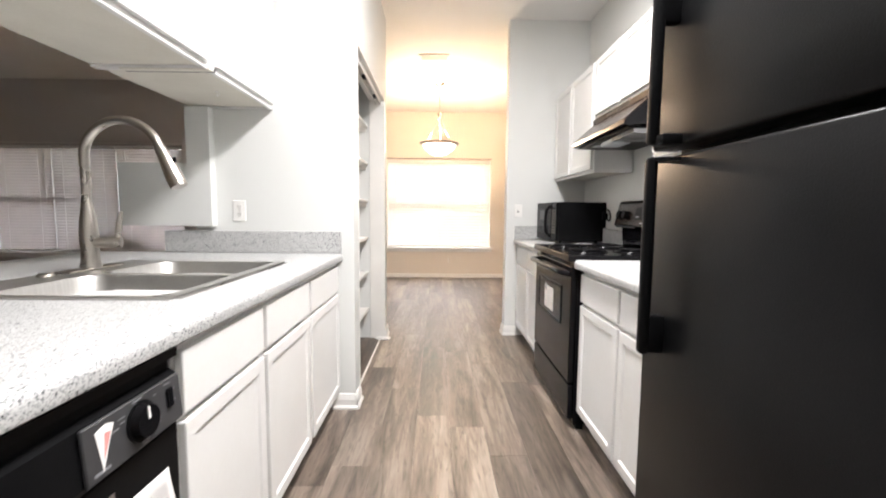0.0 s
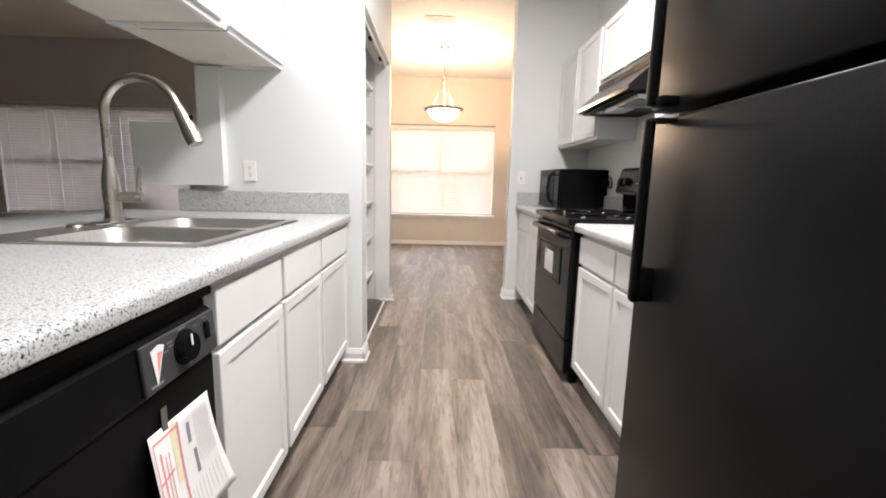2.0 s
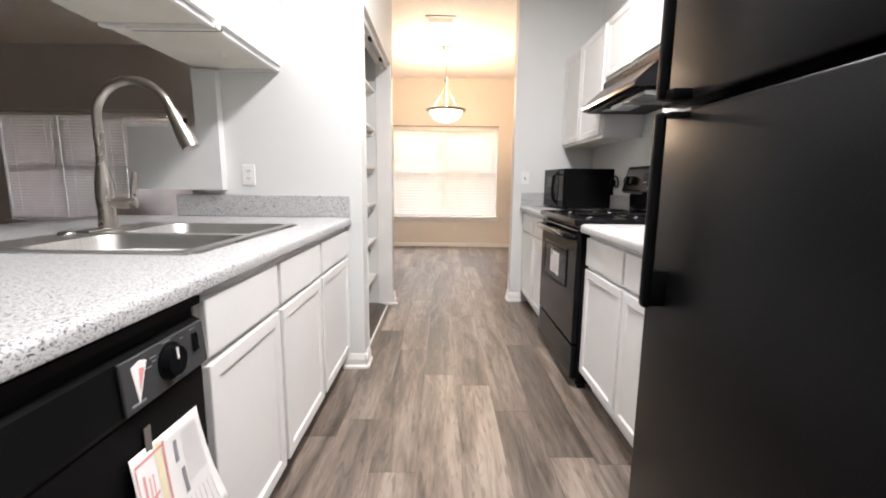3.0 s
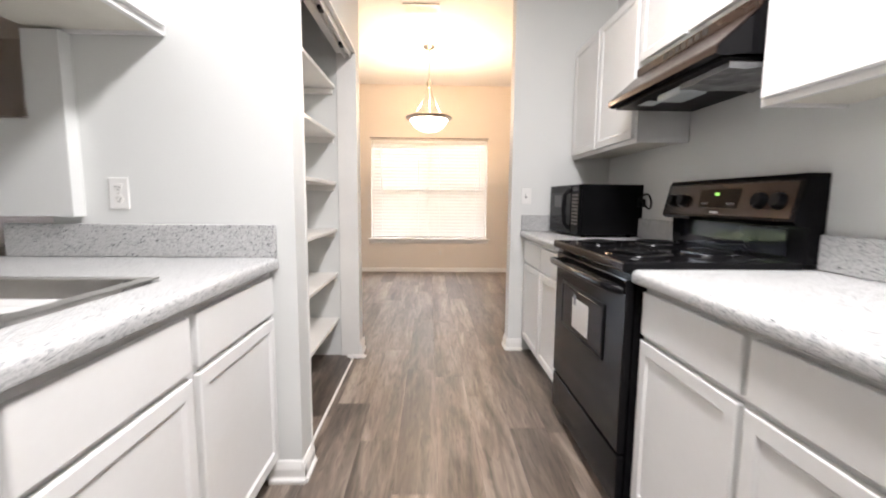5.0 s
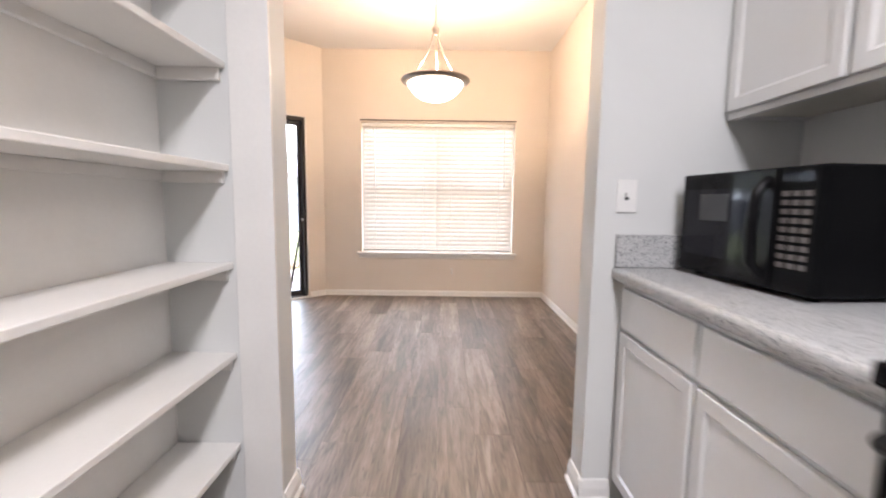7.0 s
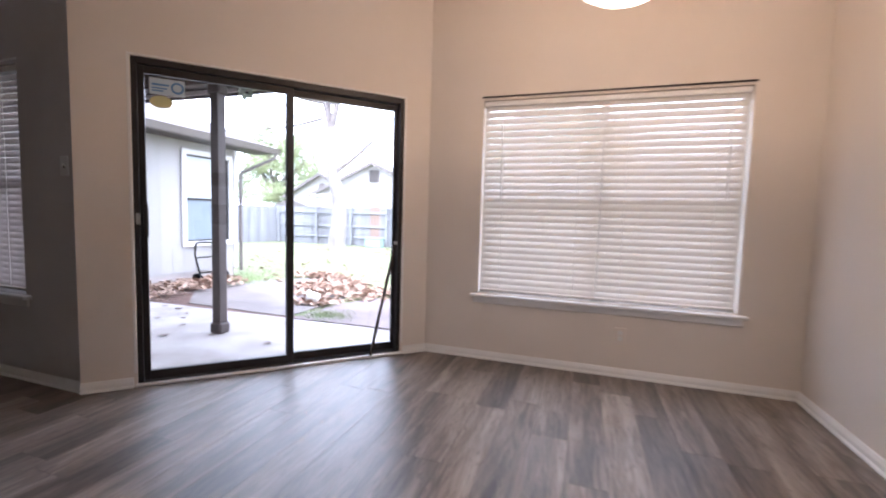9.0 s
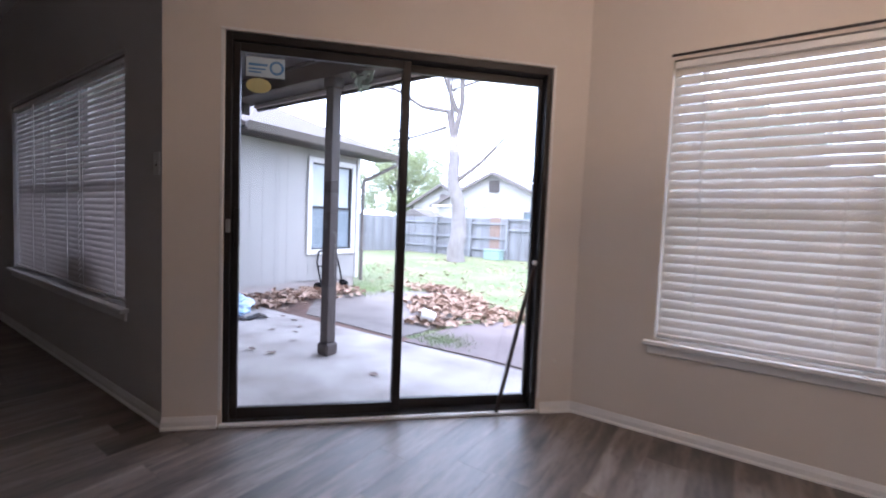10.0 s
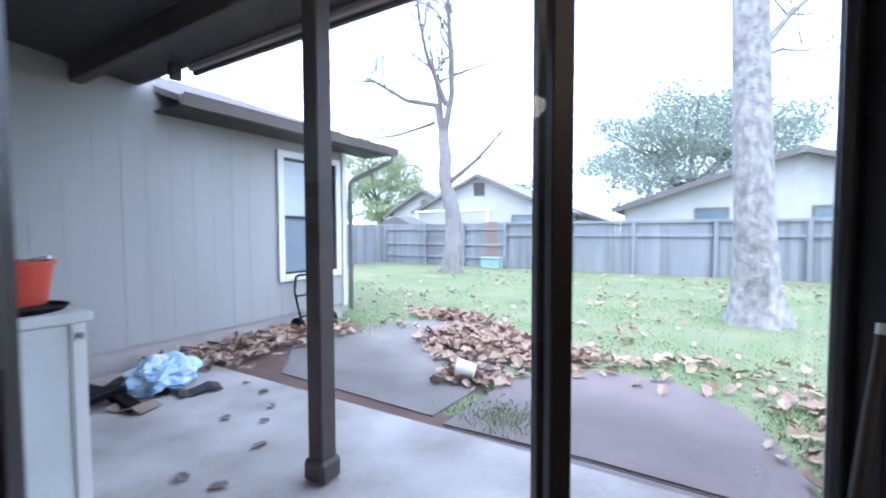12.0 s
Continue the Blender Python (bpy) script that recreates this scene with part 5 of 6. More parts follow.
# patio cover
cover = thing("patio_cover", "dark brown wooden patio cover on a post", "patio cover", (-3.34, 7.23, -0.075))
bm = bmesh.new()
poly = [(-6.11, 5.98), (-3.04, 5.98), (-1.43, 7.60), (1.9, 7.60), (1.9, 7.74), (-6.11, 7.74)]
prism(bm, poly, 0, 0.06)
for v in bm.verts:
    v.co.z += 2.60 - (v.co.y - 5.98) * 0.105
part("deck", bm, EAVE, cover)
part("fascia", boxes(((-5.25, 7.741, 2.345), (1.9, 7.775, 2.475)), bev=0.003), EAVE, cover)
part("drip_edge", boxes(((-5.25, 7.776, 2.45), (1.9, 7.79, 2.485)), bev=0.002), GUTTER, cover, "pale metal drip edge")
part("fascia_strip", boxes(((-5.25, 7.705, 2.37), (1.9, 7.7405, 2.412)), bev=0.003), FOUND, cover, "pale soffit strip")
part("beam", boxes(((-6.11, 7.255, 2.31), (-1.95, 7.345, 2.45)), bev=0.006), POSTW, cover)
part("beam_cap", boxes(((-6.11, 7.235, 2.4505), (-1.95, 7.365, 2.47)), bev=0.003), EAVE, cover)
part("post", boxes(((-3.467, 7.263, 0.0485), (-3.372, 7.357, 2.31)), bev=0.006), POSTW, cover)
part("post_base", boxes(((-3.487, 7.243, -0.061), (-3.352, 7.377, 0.048)), bev=0.018), POSTW, cover)
part("post_bracket", boxes(((-3.495, 7.258, 2.22), (-3.345, 7.362, 2.309)), bev=0.01), POSTW, cover)
part("roof_prop", boxes(((-5.36, 7.62, 2.30), (-5.32, 7.70, 2.42))), EAVE, cover)

orn = thing("hanging_ornament", "grey-green hanging ornament under the patio beam", "ornament", (-3.12, 7.3, 2.2))
bm = bmesh.new()
for k in range(26):
    p = Vector((-3.10 + random.uniform(-0.10, 0.10), 7.32 + random.uniform(-0.03, 0.03), 2.26 + random.uniform(-0.09, 0.06)))
    box(bm, (-0.03, -0.003, -0.016), (0.03, 0.003, 0.016), m=Matrix.Translation(p) @ Euler([random.uniform(-1.5, 1.5) for _ in range(3)]).to_matrix().to_4x4())
part("leaves", bm, LEAFG, orn)
part("wire", tube(bmesh.new(), [(-3.16, 7.29, 2.32), (-3.12, 7.31, 2.28), (-3.04, 7.33, 2.30), (-3.0, 7.30, 2.32)], 0.004, 6), BRONZE, orn)

# things on the patio
cab = thing("outdoor_cabinet", "pale enamel storage cabinet standing on the patio", "cabinet", (-4.30, 6.3, -0.075))
part("body", boxes(((-4.66, 5.99, -0.05), (-3.935, 6.575, 0.785)), bev=0.008, seg=2), CABW, cab)
part("top", boxes(((-4.68, 5.985, 0.786), (-3.915, 6.60, 0.83)), bev=0.01, seg=2), CABW, cab)
part("front_door", boxes(((-4.64, 6.576, 0.16), (-3.985, 6.592, 0.77)), bev=0.005), CABW, cab)
part("lower_drawer", boxes(((-4.64, 6.576, -0.03), (-3.985, 6.592, 0.145)), bev=0.005), CABW, cab)
part("side_rail", boxes(((-3.9345, 6.53, -0.05), (-3.92, 6.575, 0.785)), bev=0.003), WTRIM, cab)
for z in (0.02, 0.74):
    part("catch", tube(bmesh.new(), [(-3.935, 6.55, z), (-3.88, 6.56, z)], 0.012, 8), NICKEL, cab)
for x in (-4.62, -4.0):
    for y in (6.03, 6.53):
        part("foot", boxes(((x - 0.02, y - 0.02, -0.0615), (x + 0.02, y + 0.02, -0.0505))), BLACKM, cab)
buck = thing("bucket", "red plastic bucket standing on the outdoor cabinet", "bucket", (-4.13, 6.42, 0.83))
part("pail", lathe(bmesh.new(), [(0.0, 0.004), (0.10, 0.004), (0.126, 0.16), (0.136, 0.162), (0.136, 0.174), (0.122, 0.174), (0.096, 0.01), (0.0, 0.01)], (-4.13, 6.42, 0.853), 28), RED, buck, smooth=40)
part("tray", lathe(bmesh.new(), [(0.0, 0.0), (0.15, 0.0), (0.165, 0.018), (0.16, 0.02), (0.145, 0.006), (0, 0.006)], (-4.12, 6.42, 0.8305), 28), BLACKM, buck, "black saucer under the bucket", smooth=40)
part("handle", tube(bmesh.new(), [(-4.13, 6.42, 1.01), (-4.05, 6.45, 1.03), (-3.94, 6.48, 1.045)], 0.008, 8), PLASTIC, buck, "white brush handle", smooth=60)

junk = thing("rubbish_bag", "crumpled blue and white plastic bag on the patio", "bag", (-5.35, 7.5, -0.075))
bm = bmesh.new()
bmesh.ops.create_icosphere(bm, subdivisions=4, radius=1)
for v in bm.verts:
    f = 0.72 * (1 + 0.28 * noise.noise(v.co * 2.3) + 0.16 * noise.noise(v.co * 6.1))
    v.co = Vector((v.co.x * 0.30 * f, v.co.y * 0.36 * f, max(-0.62, v.co.z) * 0.21 * f))
bm.transform(pose(-5.38, 7.52, 0.035, 0, 0, 30))
part("bag", bm, BLUEBAG, junk)
clut = thing("scrap_pile", "dark tyre and scrap lying behind the blue bag", "scrap", (-5.5, 7.3, -0.075))
bm = bmesh.new()
for k in range(7):
    a = 0.9 * k
    box(bm, (-0.16, -0.05, -0.02), (0.16, 0.05, 0.03), 0.01, m=pose(-5.42 + 0.18 * math.cos(a), 7.22 + 0.20 * math.sin(a), -0.045 + 0.012 * k, 6 * math.sin(k), 5 * math.cos(k * 2), 47 * k))
part("pieces", bm, BLACKM, clut)
for (px, py, rz, nm) in ((-5.12, 7.22, 20, "tan"), (-5.05, 7.62, 70, "dark")):
    s = thing("cardboard_scrap", "torn brown cardboard piece on the concrete", "scrap", (px, py, -0.061), rz)
    bm = boxes(((-0.14, -0.08, 0.0), (0.14, 0.08, 0.006)))
    bmesh.ops.subdivide_edges(bm, edges=bm.edges, cuts=3, use_grid_fill=True)
    for v in bm.verts:
        v.co.z += 0.05 * abs(v.co.x) * 4 * v.co.y + 0.02 * (1 + math.sin(v.co.x * 25))
    part("sheet", bm, FENCER if nm == "tan" else EAVE, s, local=True)
ht = thing("hand_truck", "black tubular hand truck frame leaning on the house wall", "hand truck", (-5.95, 9.5, -0.09))
for y in (9.28, 9.72):
    part("rail", tube(bmesh.new(), [(-5.86, y, 0.0), (-6.0, y, 0.42), (-6.04, y + (0.06 if y < 9.5 else -0.06), 0.58)], 0.014, 8), BLACKM, ht, smooth=60)
part("handle", tube(bmesh.new(), [(-6.04, 9.34, 0.58), (-6.05, 9.38, 0.60), (-6.05, 9.62, 0.60), (-6.04, 9.66, 0.58)], 0.014, 8), BLACKM, ht, smooth=60)
for z, dx in ((0.12, -5.90), (0.36, -5.98)):
    part("crossbar", tube(bmesh.new(), [(dx, 9.28, z), (dx, 9.72, z)], 0.011, 8), BLACKM, ht, smooth=60)
part("toe_plate", boxes(((-5.88, 9.28, -0.08), (-5.68, 9.72, -0.065)), bev=0.003), BLACKM, ht)
for y in (9.24, 9.76):
    part("wheel", tube(bmesh.new(), [(-5.90, y - 0.025, 0.02), (-5.90, y + 0.025, 0.02)], 0.10, 18), BLACKM, ht, smooth=40)
cup = thing("paint_bucket", "tipped white plastic bucket beside the leaves", "bucket", (-3.45, 8.93, -0.08))
bm = bmesh.new()
lathe(bm, [(0.0, 0.0), (0.075, 0.0), (0.098, 0.2), (0.104, 0.2), (0.104, 0.21), (0.092, 0.21), (0.07, 0.008), (0, 0.008)], (0, 0, 0), 24)
bm.transform(pose(-3.40, 8.91, 0.0, 78, 0, -70) @ Matrix.Diagonal((0.75, 0.75, 0.75, 1)))
part("pail", bm, PLASTIC, cup, smooth=40)
ub = thing("utility_box", "green utility box by the fence", "utility box", (-7.7, 18.6, GZ))
part("box", boxes(((-8.0, 18.4, GZ - 0.02), (-7.35, 18.75, 0.22)), bev=0.03, seg=2), UTIL, ub)
part("lid", boxes(((-8.02, 18.38, 0.221), (-7.33, 18.77, 0.26)), bev=0.01), UTIL, ub)

# fence
FT, FYB = 1.40, 18.95
fence = thing("fence", "weathered grey wooden privacy fence with posts", "fence", (-4, FYB, GZ))


def picket_mesh(h):
    bm = boxes(((-0.068, 0.0, 0.0), (0.068, 0.018, h)))
    return finish("fence_board", bm, FENCED if h < FT - GZ - 0.02 else FENCE)


PK = [picket_mesh(FT - GZ + d) for d in (-0.03, -0.015, 0.0)]
x = -12.4
while x < 5.2:
    if -8.0 < x < -7.62:
        part("red_board", boxes(((x - 0.068, FYB - 0.02, GZ), (x + 0.068, FYB, FT + 0.03))), FENCER, fence, "newer red cedar board")
    else:
        shared("fence_board", PK[random.randrange(3)], fence, pose(x, FYB, GZ, random.uniform(-0.4, 0.4), 0, 0))
    x += 0.142
for x in (-12.4, -10.5, -8.9, -7.35, -5.4, -3.46, -1.5, 0.36, 2.3, 4.2):
    part("post", boxes(((x - 0.05, FYB - 0.115, GZ), (x + 0.05, FYB - 0.02, FT + 0.01)), bev=0.008), FENCE, fence)
for x0, x1, zs in ((-12.4, -7.4, (0.18, 0.62, 1.15)), (-7.3, 5.2, (0.95, 1.33))):
    for z in zs:
        part("rail", boxes(((x0, FYB - 0.055, z), (x1, FYB - 0.0185, z + 0.085)), bev=0.005), FENCE, fence)
side = thing("fence", "pale weathered side fence beside the lawn", "fence", (-13, 16, GZ))
for k in range(55):
    shared("fence_board", PK[k % 3], side, pose(-12.45 - 0.045 * k, FYB - 0.135 * k, GZ, 0, 0, 71.6))
for k in range(5):
    part("post", boxes(((-0.05, -0.05, GZ), (0.05, 0.05, FT + 0.02)), m=pose(-12.37 - 0.6 * k, FYB - 0.1 - 1.8 * k, 0, 0, 0, 71.6)), FENCE, side)


# trees
def limb(bm, pts, r0, r1, twigs, depth=0, sides=8, droop=0.0, spread=1.0):
    """A tapered crooked limb through points, with smaller ones growing off it."""
    fine = []
    for a, b in zip(pts, pts[1:]):
        a, b = Vector(a), Vector(b)
        k = max(2, int((b - a).length / 0.35))
        for i in range(k):
            p = a.lerp(b, i / k)
            fine.append(p + Vector([noise.noise(p * 1.3 + Vector((7 * j, 0, 0))) * 0.10 * (b - a).length ** 0.5 * (0.3 + depth * 0.5) for j in range(3)]))
    fine.append(Vector(pts[-1]))
    n = len(fine)
    radii = [r0 + (r1 - r0) * (i / (n - 1)) ** 0.8 for i in range(n)]
    tube(bm, fine, radii, sides)
    if depth < 3:
        for _ in range(twigs):
            t = random.uniform(0.25, 0.98)
            i = min(n - 2, int(t * (n - 1)))
            d = (fine[i + 1] - fine[i]).normalized()
            side = Vector((random.uniform(-1, 1), random.uniform(-1, 1), random.uniform(-0.3, 0.9))).normalized()
            d = (d * 0.7 + side * 0.9 * spread).normalized()
            length = random.uniform(0.5, 1.15) * (1.5, 0.9, 0.5)[depth]
            p = fine[i]
            q = p + d * length * 0.5
            e = q + (d + Vector((0, 0, 0.35)) + 0.4 * Vector((random.uniform(-1, 1), random.uniform(-1, 1), random.uniform(-1, 1)))).normalized() * length * 0.5
            limb(bm, [p, q, e], max(0.008, radii[i] * 0.5), 0.006, max(1, twigs // 2), depth + 1, 5)


def tx(px, py, dy=0.0):
    return (-8.33 + (px - 785) * 0.0191, 16.6 + dy, 4.0 - (py - 235) * 0.0166)


t1 = thing("bare_tree", "bare pale-barked tree with crooked limbs on the lawn", "tree", (-8.0, 16.6, GZ))
bm = bmesh.new()
limb(bm, [(-7.98, 16.6, GZ - 0.05), (-8.02, 16.6, 0.3), (-8.12, 16.6, 2.2), tx(785, 235)], 0.31, 0.16, 0, 2, 12)
part("trunk", bm, BARKP, t1, smooth=60)
for pts, r, tw in (([tx(785, 240), tx(770, 185), tx(735, 178, -0.5), tx(690, 142, -0.9), tx(610, 132, -1.2)], 0.10, 11),
                   ([tx(783, 238), tx(765, 140, 0.3), tx(742, 70, 0.6), tx(735, -20, 0.8)], 0.10, 12),
                   ([tx(787, 236), tx(800, 170), tx(806, 110, -0.2), tx(800, -40, -0.4), tx(810, -150)], 0.11, 13),
                   ([tx(797, 322), tx(835, 288, 0.2), tx(878, 235, 0.4), tx(890, 205, 0.5)], 0.08, 5),
                   ([tx(790, 190), tx(775, 110, -0.6), tx(772, 20, -1.0), tx(760, -90, -1.1)], 0.08, 11),
                   ([tx(770, 215), tx(715, 235, -0.4), tx(660, 240, -0.7), tx(635, 225, -0.9)], 0.06, 8),
                   ([tx(802, 140), tx(835, 125, 0.4), tx(868, 112, 0.6)], 0.05, 5)):
    bm = bmesh.new()
    limb(bm, pts, r, 0.012, tw, 0)
    part("limb", bm, BARKM, t1, smooth=60)


def ty(px, py, dy=0.0):
    return (-1.175 + (px - 1358) * 0.0061, 12.77 + dy, 4.08 - py * 0.00722)


t2 = thing("bare_tree", "large mottled bare tree trunk standing on the lawn", "tree", (-1.2, 12.77, GZ))
bm = bmesh.new()
flare = []
for z, r in ((GZ - 0.05, 0.42), (GZ + 0.06, 0.36), (0.12, 0.30), (0.4, 0.265), (1.2, 0.235), (2.4, 0.215), (4.0, 0.20), (5.6, 0.18), (7.5, 0.13)):
    flare.append(((-1.22 - 0.035 * z, 12.77, z), r))
tube(bm, [p for p, _ in flare], [r for _, r in flare], 20)
for v in bm.verts:
    a = math.atan2(v.co.y - 12.77, v.co.x + 1.22)
    if v.co.z < 0.3:
        v.co.x += 0.05 * math.cos(5 * a) * math.cos(a)
        v.co.y += 0.05 * math.cos(5 * a) * math.sin(a)
    v.co += 0.02 * noise.noise_vector(v.co * 3)
part("trunk", bm, BARK, t2, smooth=60)
for pts, r, tw in (([ty(1350, 85), ty(1400, 30, 0.1), ty(1450, -10, 0.2), ty(1560, -90, 0.4)], 0.055, 6),
                   ([ty(1352, 100), ty(1385, 88, 0.1), ty(1425, 92, 0.2), ty(1480, 66, 0.3)], 0.028, 4),
                   ([ty(1352, 200), ty(1385, 165), ty(1412, 118, 0.1)], 0.02, 3),
                   ([ty(1300, -60), ty(1210, -150), ty(1150, -260)], 0.08, 6),
                   ([ty(1320, -300), ty(1420, -430), ty(1500, -600)], 0.09, 6)):
    bm = bmesh.new()
    limb(bm, pts, r, 0.008, tw, 1)
    part("limb", bm, BARK, t2, smooth=60)


def leafy_tree(place, radii, n, size, mat, label, trunk_h, holes=0.0):
    x, y, z = place
    t = thing("leafy_tree", label, "tree", (x, y, GZ))
    bm = bmesh.new()
    limb(bm, [(x, y, GZ), (x + 0.1, y, trunk_h * 0.5), (x - 0.2, y, trunk_h)], 0.32, 0.22, 0, 2, 10)
    for k in range(7):
        a = k * 0.9 + 0.3
        limb(bm, [(x - 0.2, y, trunk_h * 0.9), (x + radii[0] * 0.3 * math.cos(a), y + radii[1] * 0.3 * math.sin(a), z), (x + radii[0] * 0.7 * math.cos(a), y + radii[1] * 0.7 * math.sin(a), z + radii[2] * 0.35 * (1 + math.sin(3 * a)))], 0.15, 0.02, 4, 0)
    part("trunk", bm, BARKD, t)
    verts, faces = [], []
    made = 0
    while made < n:
        v = Vector((random.uniform(-1, 1), random.uniform(-1, 1), random.uniform(-1, 1)))
        edge = 0.80 + 0.42 * noise.noise(v.normalized() * 2.1 + Vector((x, 0, 0)))
        if v.length > edge or noise.noise(v * 3.2 + Vector((0, x, 1))) < holes:
            continue
        c = Vector((x + v.x * radii[0], y + v.y * radii[1], z + v.z * radii[2]))
        u = Vector((random.uniform(-1, 1), random.uniform(-1, 1), random.uniform(-1, 1))).normalized() * size * random.uniform(0.5, 1.2)
        w = u.cross(Vector((random.uniform(-1, 1), random.uniform(-1, 1), random.uniform(-1, 1)))).normalized() * size * random.uniform(0.3, 0.7)
        b = len(verts)
        verts += [c - u, c - w, c + u, c + w]
        faces.append((b, b + 1, b + 2, b + 3))
        made += 1
    me = bpy.data.meshes.new("crown")
    me.from_pydata(verts, [], faces)
    me.materials.append(mat)
    ob = new("crown", me)
    ob.parent = t
    ob.matrix_basis = ROOT[t.name].inverted()
    tagged(ob, kind="stuff")
    return t


leafy_tree((-2.4, 34, 5.6), (7.6, 4.2, 4.3), 60000, 0.08, LEAFG, "spreading grey-green oak behind the houses", 3.4, -0.22)
leafy_tree((-25.0, 34, 4.6), (5.8, 3.4, 4.2), 30000, 0.10, LEAFY, "yellow-green leafy tree beyond the fence", 2.6, -0.1)
leafy_tree((-17, 46, 4.0), (7.0, 3.0, 3.2), 3500, 0.17, LEAFG, "distant bushy tree behind the rooftops", 2.6, 0.0)


# houses behind the fence
def gable_house(label, place, rz, half, depth, eave, ridge, windows, vent, mat):
    h = thing("house", label, "house", (place[0], place[1], GZ), rz)
    bm = bmesh.new()
    extrude_profile(bm, [(-half, -0.3), (half, -0.3), (half, eave), (0, ridge - 0.12), (-half, eave)], 1, 0.0, depth)
    part("wall", bm, mat, h, local=True)
    o, s = 0.45, (ridge - eave) / half
    for sg in (-1, 1):
        bm = bmesh.new()
        extrude_profile(bm, [(0, ridge), (sg * (half + o), eave - s * o), (sg * (half + o), eave - s * o - 0.13), (0, ridge - 0.13)], 1, -o, depth + o)
        part("roof", bm, HROOF, h, local=True)
        a = math.atan(s)
        bm = bmesh.new()
        extrude_profile(bm, [(0, ridge - 0.005), (sg * (half + o), eave - s * o - 0.005), (sg * (half + o), eave - s * o - 0.22), (0, ridge - 0.22)], 1, -o - 0.03, -o - 0.002)
        part("bargeboard", bm, GUTTER, h, local=True)
    for x0, x1, z0, z1 in windows:
        w = part("window", boxes(((x0 - 0.08, -0.05, z0 - 0.08), (x1 + 0.08, -0.001, z0)), ((x0 - 0.08, -0.05, z1), (x1 + 0.08, -0.001, z1 + 0.08)), ((x0 - 0.08, -0.05, z0), (x0, -0.001, z1)), ((x1, -0.05, z0), (x1 + 0.08, -0.001, z1))), GUTTER, h, local=True)
        part("pane", boxes(((x0, -0.03, z0), (x1, -0.002, z1))), HWIN, w, local=True)
    if vent == "round":
        part("gable_vent", tube(bmesh.new(), [(0, -0.06, ridge - 1.05), (0, -0.001, ridge - 1.05)], 0.30, 20), GUTTER, h, "round dark gable vent", local=True)
    elif vent == "square":
        v = part("gable_vent", boxes(((-0.36, -0.06, ridge - 1.35), (0.36, -0.001, ridge - 0.55))), GUTTER, h, "louvred gable vent", local=True)
        for k in range(6):
            part("louvre", boxes(((-0.32, -0.085, ridge - 1.31 + 0.125 * k), (0.32, -0.0605, ridge - 1.24 + 0.125 * k))), EAVE, v, local=True)
    return h


gable_house("white gabled house with a square louvred vent behind the fence", (-13.78, 30.0), 4, 4.3, 12, 2.75, 4.78, [(2.2, 3.4, 1.4, 2.1)], "square", STUCCO)
gable_house("white gabled house with a round vent behind the fence", (-18.9, 31.5), 4, 2.7, 9, 2.75, 4.25, [], "round", STUCCO)
gable_house("pale house with a low gable roof and two windows", (1.08, 25.0), 4, 5.6, 10, 2.28, 4.1, [(-3.05, -2.1, 1.2, 2.0), (0.45, 1.75, 1.2, 2.0)], "", STUCCO)
gable_house("low distant house with a grey roof", (-11.4, 40.0), 4, 3.2, 8, 2.1, 3.3, [], "", STUCCO)
perg = thing("pergola", "white lattice pergola in front of the neighbour house", "pergola", (-14.5, 28, GZ))
part("top", boxes(((-17.0, 27.5, 2.25), (-12.0, 28.6, 2.36))), WTRIM, perg)
for x in (-16.9, -14.5, -12.1):
    part("post", boxes(((x - 0.06, 27.6, GZ), (x + 0.06, 27.72, 2.25))), WTRIM, perg)
shed = thing("shed", "small shed with a dark roof behind the fence", "shed", (-16.2, 25, GZ))
part("wall", boxes(((-17.2, 24.6, GZ - 0.2), (-15.2, 26, 1.5))), FENCE, shed)
bm = bmesh.new()
extrude_profile(bm, [(-17.4, 1.5), (-16.2, 1.95), (-15.0, 1.5)], 1, 24.4, 26.2)
part("roof", bm, BARKD, shed)


# fallen leaves and grass
def scatter_leaves(name, label, spots, mat, lo=0.05, hi=0.11, category="leaves"):
    """spots: points (x, y, z) on which dry curled leaves lie."""
    verts, faces = [], []
    for x, y, z in spots:
        s = random.uniform(lo, hi)
        flat = 0.6 if category == "leaves" else 0.12
        rot = Euler((random.uniform(-flat, flat), random.uniform(-flat, flat), random.uniform(0, 6.3))).to_matrix()
        c = Vector((x, y, z + s * (0.24 if category == "leaves" else 0.12)))
        b = len(verts)
        curl = random.uniform(0.1, 0.5) * s * (1 if category == "leaves" else 0.5)
        ring = [(-1.0, 0, 0.1), (-0.45, 0.62, 0.9), (0.15, 0.5, 0.6), (0.45, 0.75, 1.0), (1.1, 0, 0.3), (0.45, -0.75, 1.0), (0.15, -0.5, 0.6), (-0.45, -0.62, 0.9)]
        verts.append(c)
        for u, v, w in ring:
            verts.append(c + rot @ Vector((u * s * 0.6, v * s * 0.6, w * curl)))
        for i in range(8):
            faces.append((b, b + 1 + i, b + 1 + (i + 1) % 8))
    me = bpy.data.meshes.new(name)
    me.from_pydata(verts, [], faces)
    me.materials.append(mat)
    ob = new(name, me)
    return tagged(ob, label, category, kind="stuff")


def pile(cx, cy, rx, ry, ang, n, h):
    out = []
    ca, sa = math.cos(radians(ang)), math.sin(radians(ang))
    while len(out) < n:
        u, v = random.gauss(0, 0.45), random.gauss(0, 0.45)
        if u * u + v * v > 1.1:
            continue
        x, y = u * rx, v * ry
        z = GZ + 0.015 + h * max(0, 1 - (u * u + v * v)) * random.random() * (0.5 + 0.5 * noise.noise(Vector((u * 3, v * 3, 0))))
        out.append((cx + x * ca - y * sa, cy + x * sa + y * ca, z))
    return out


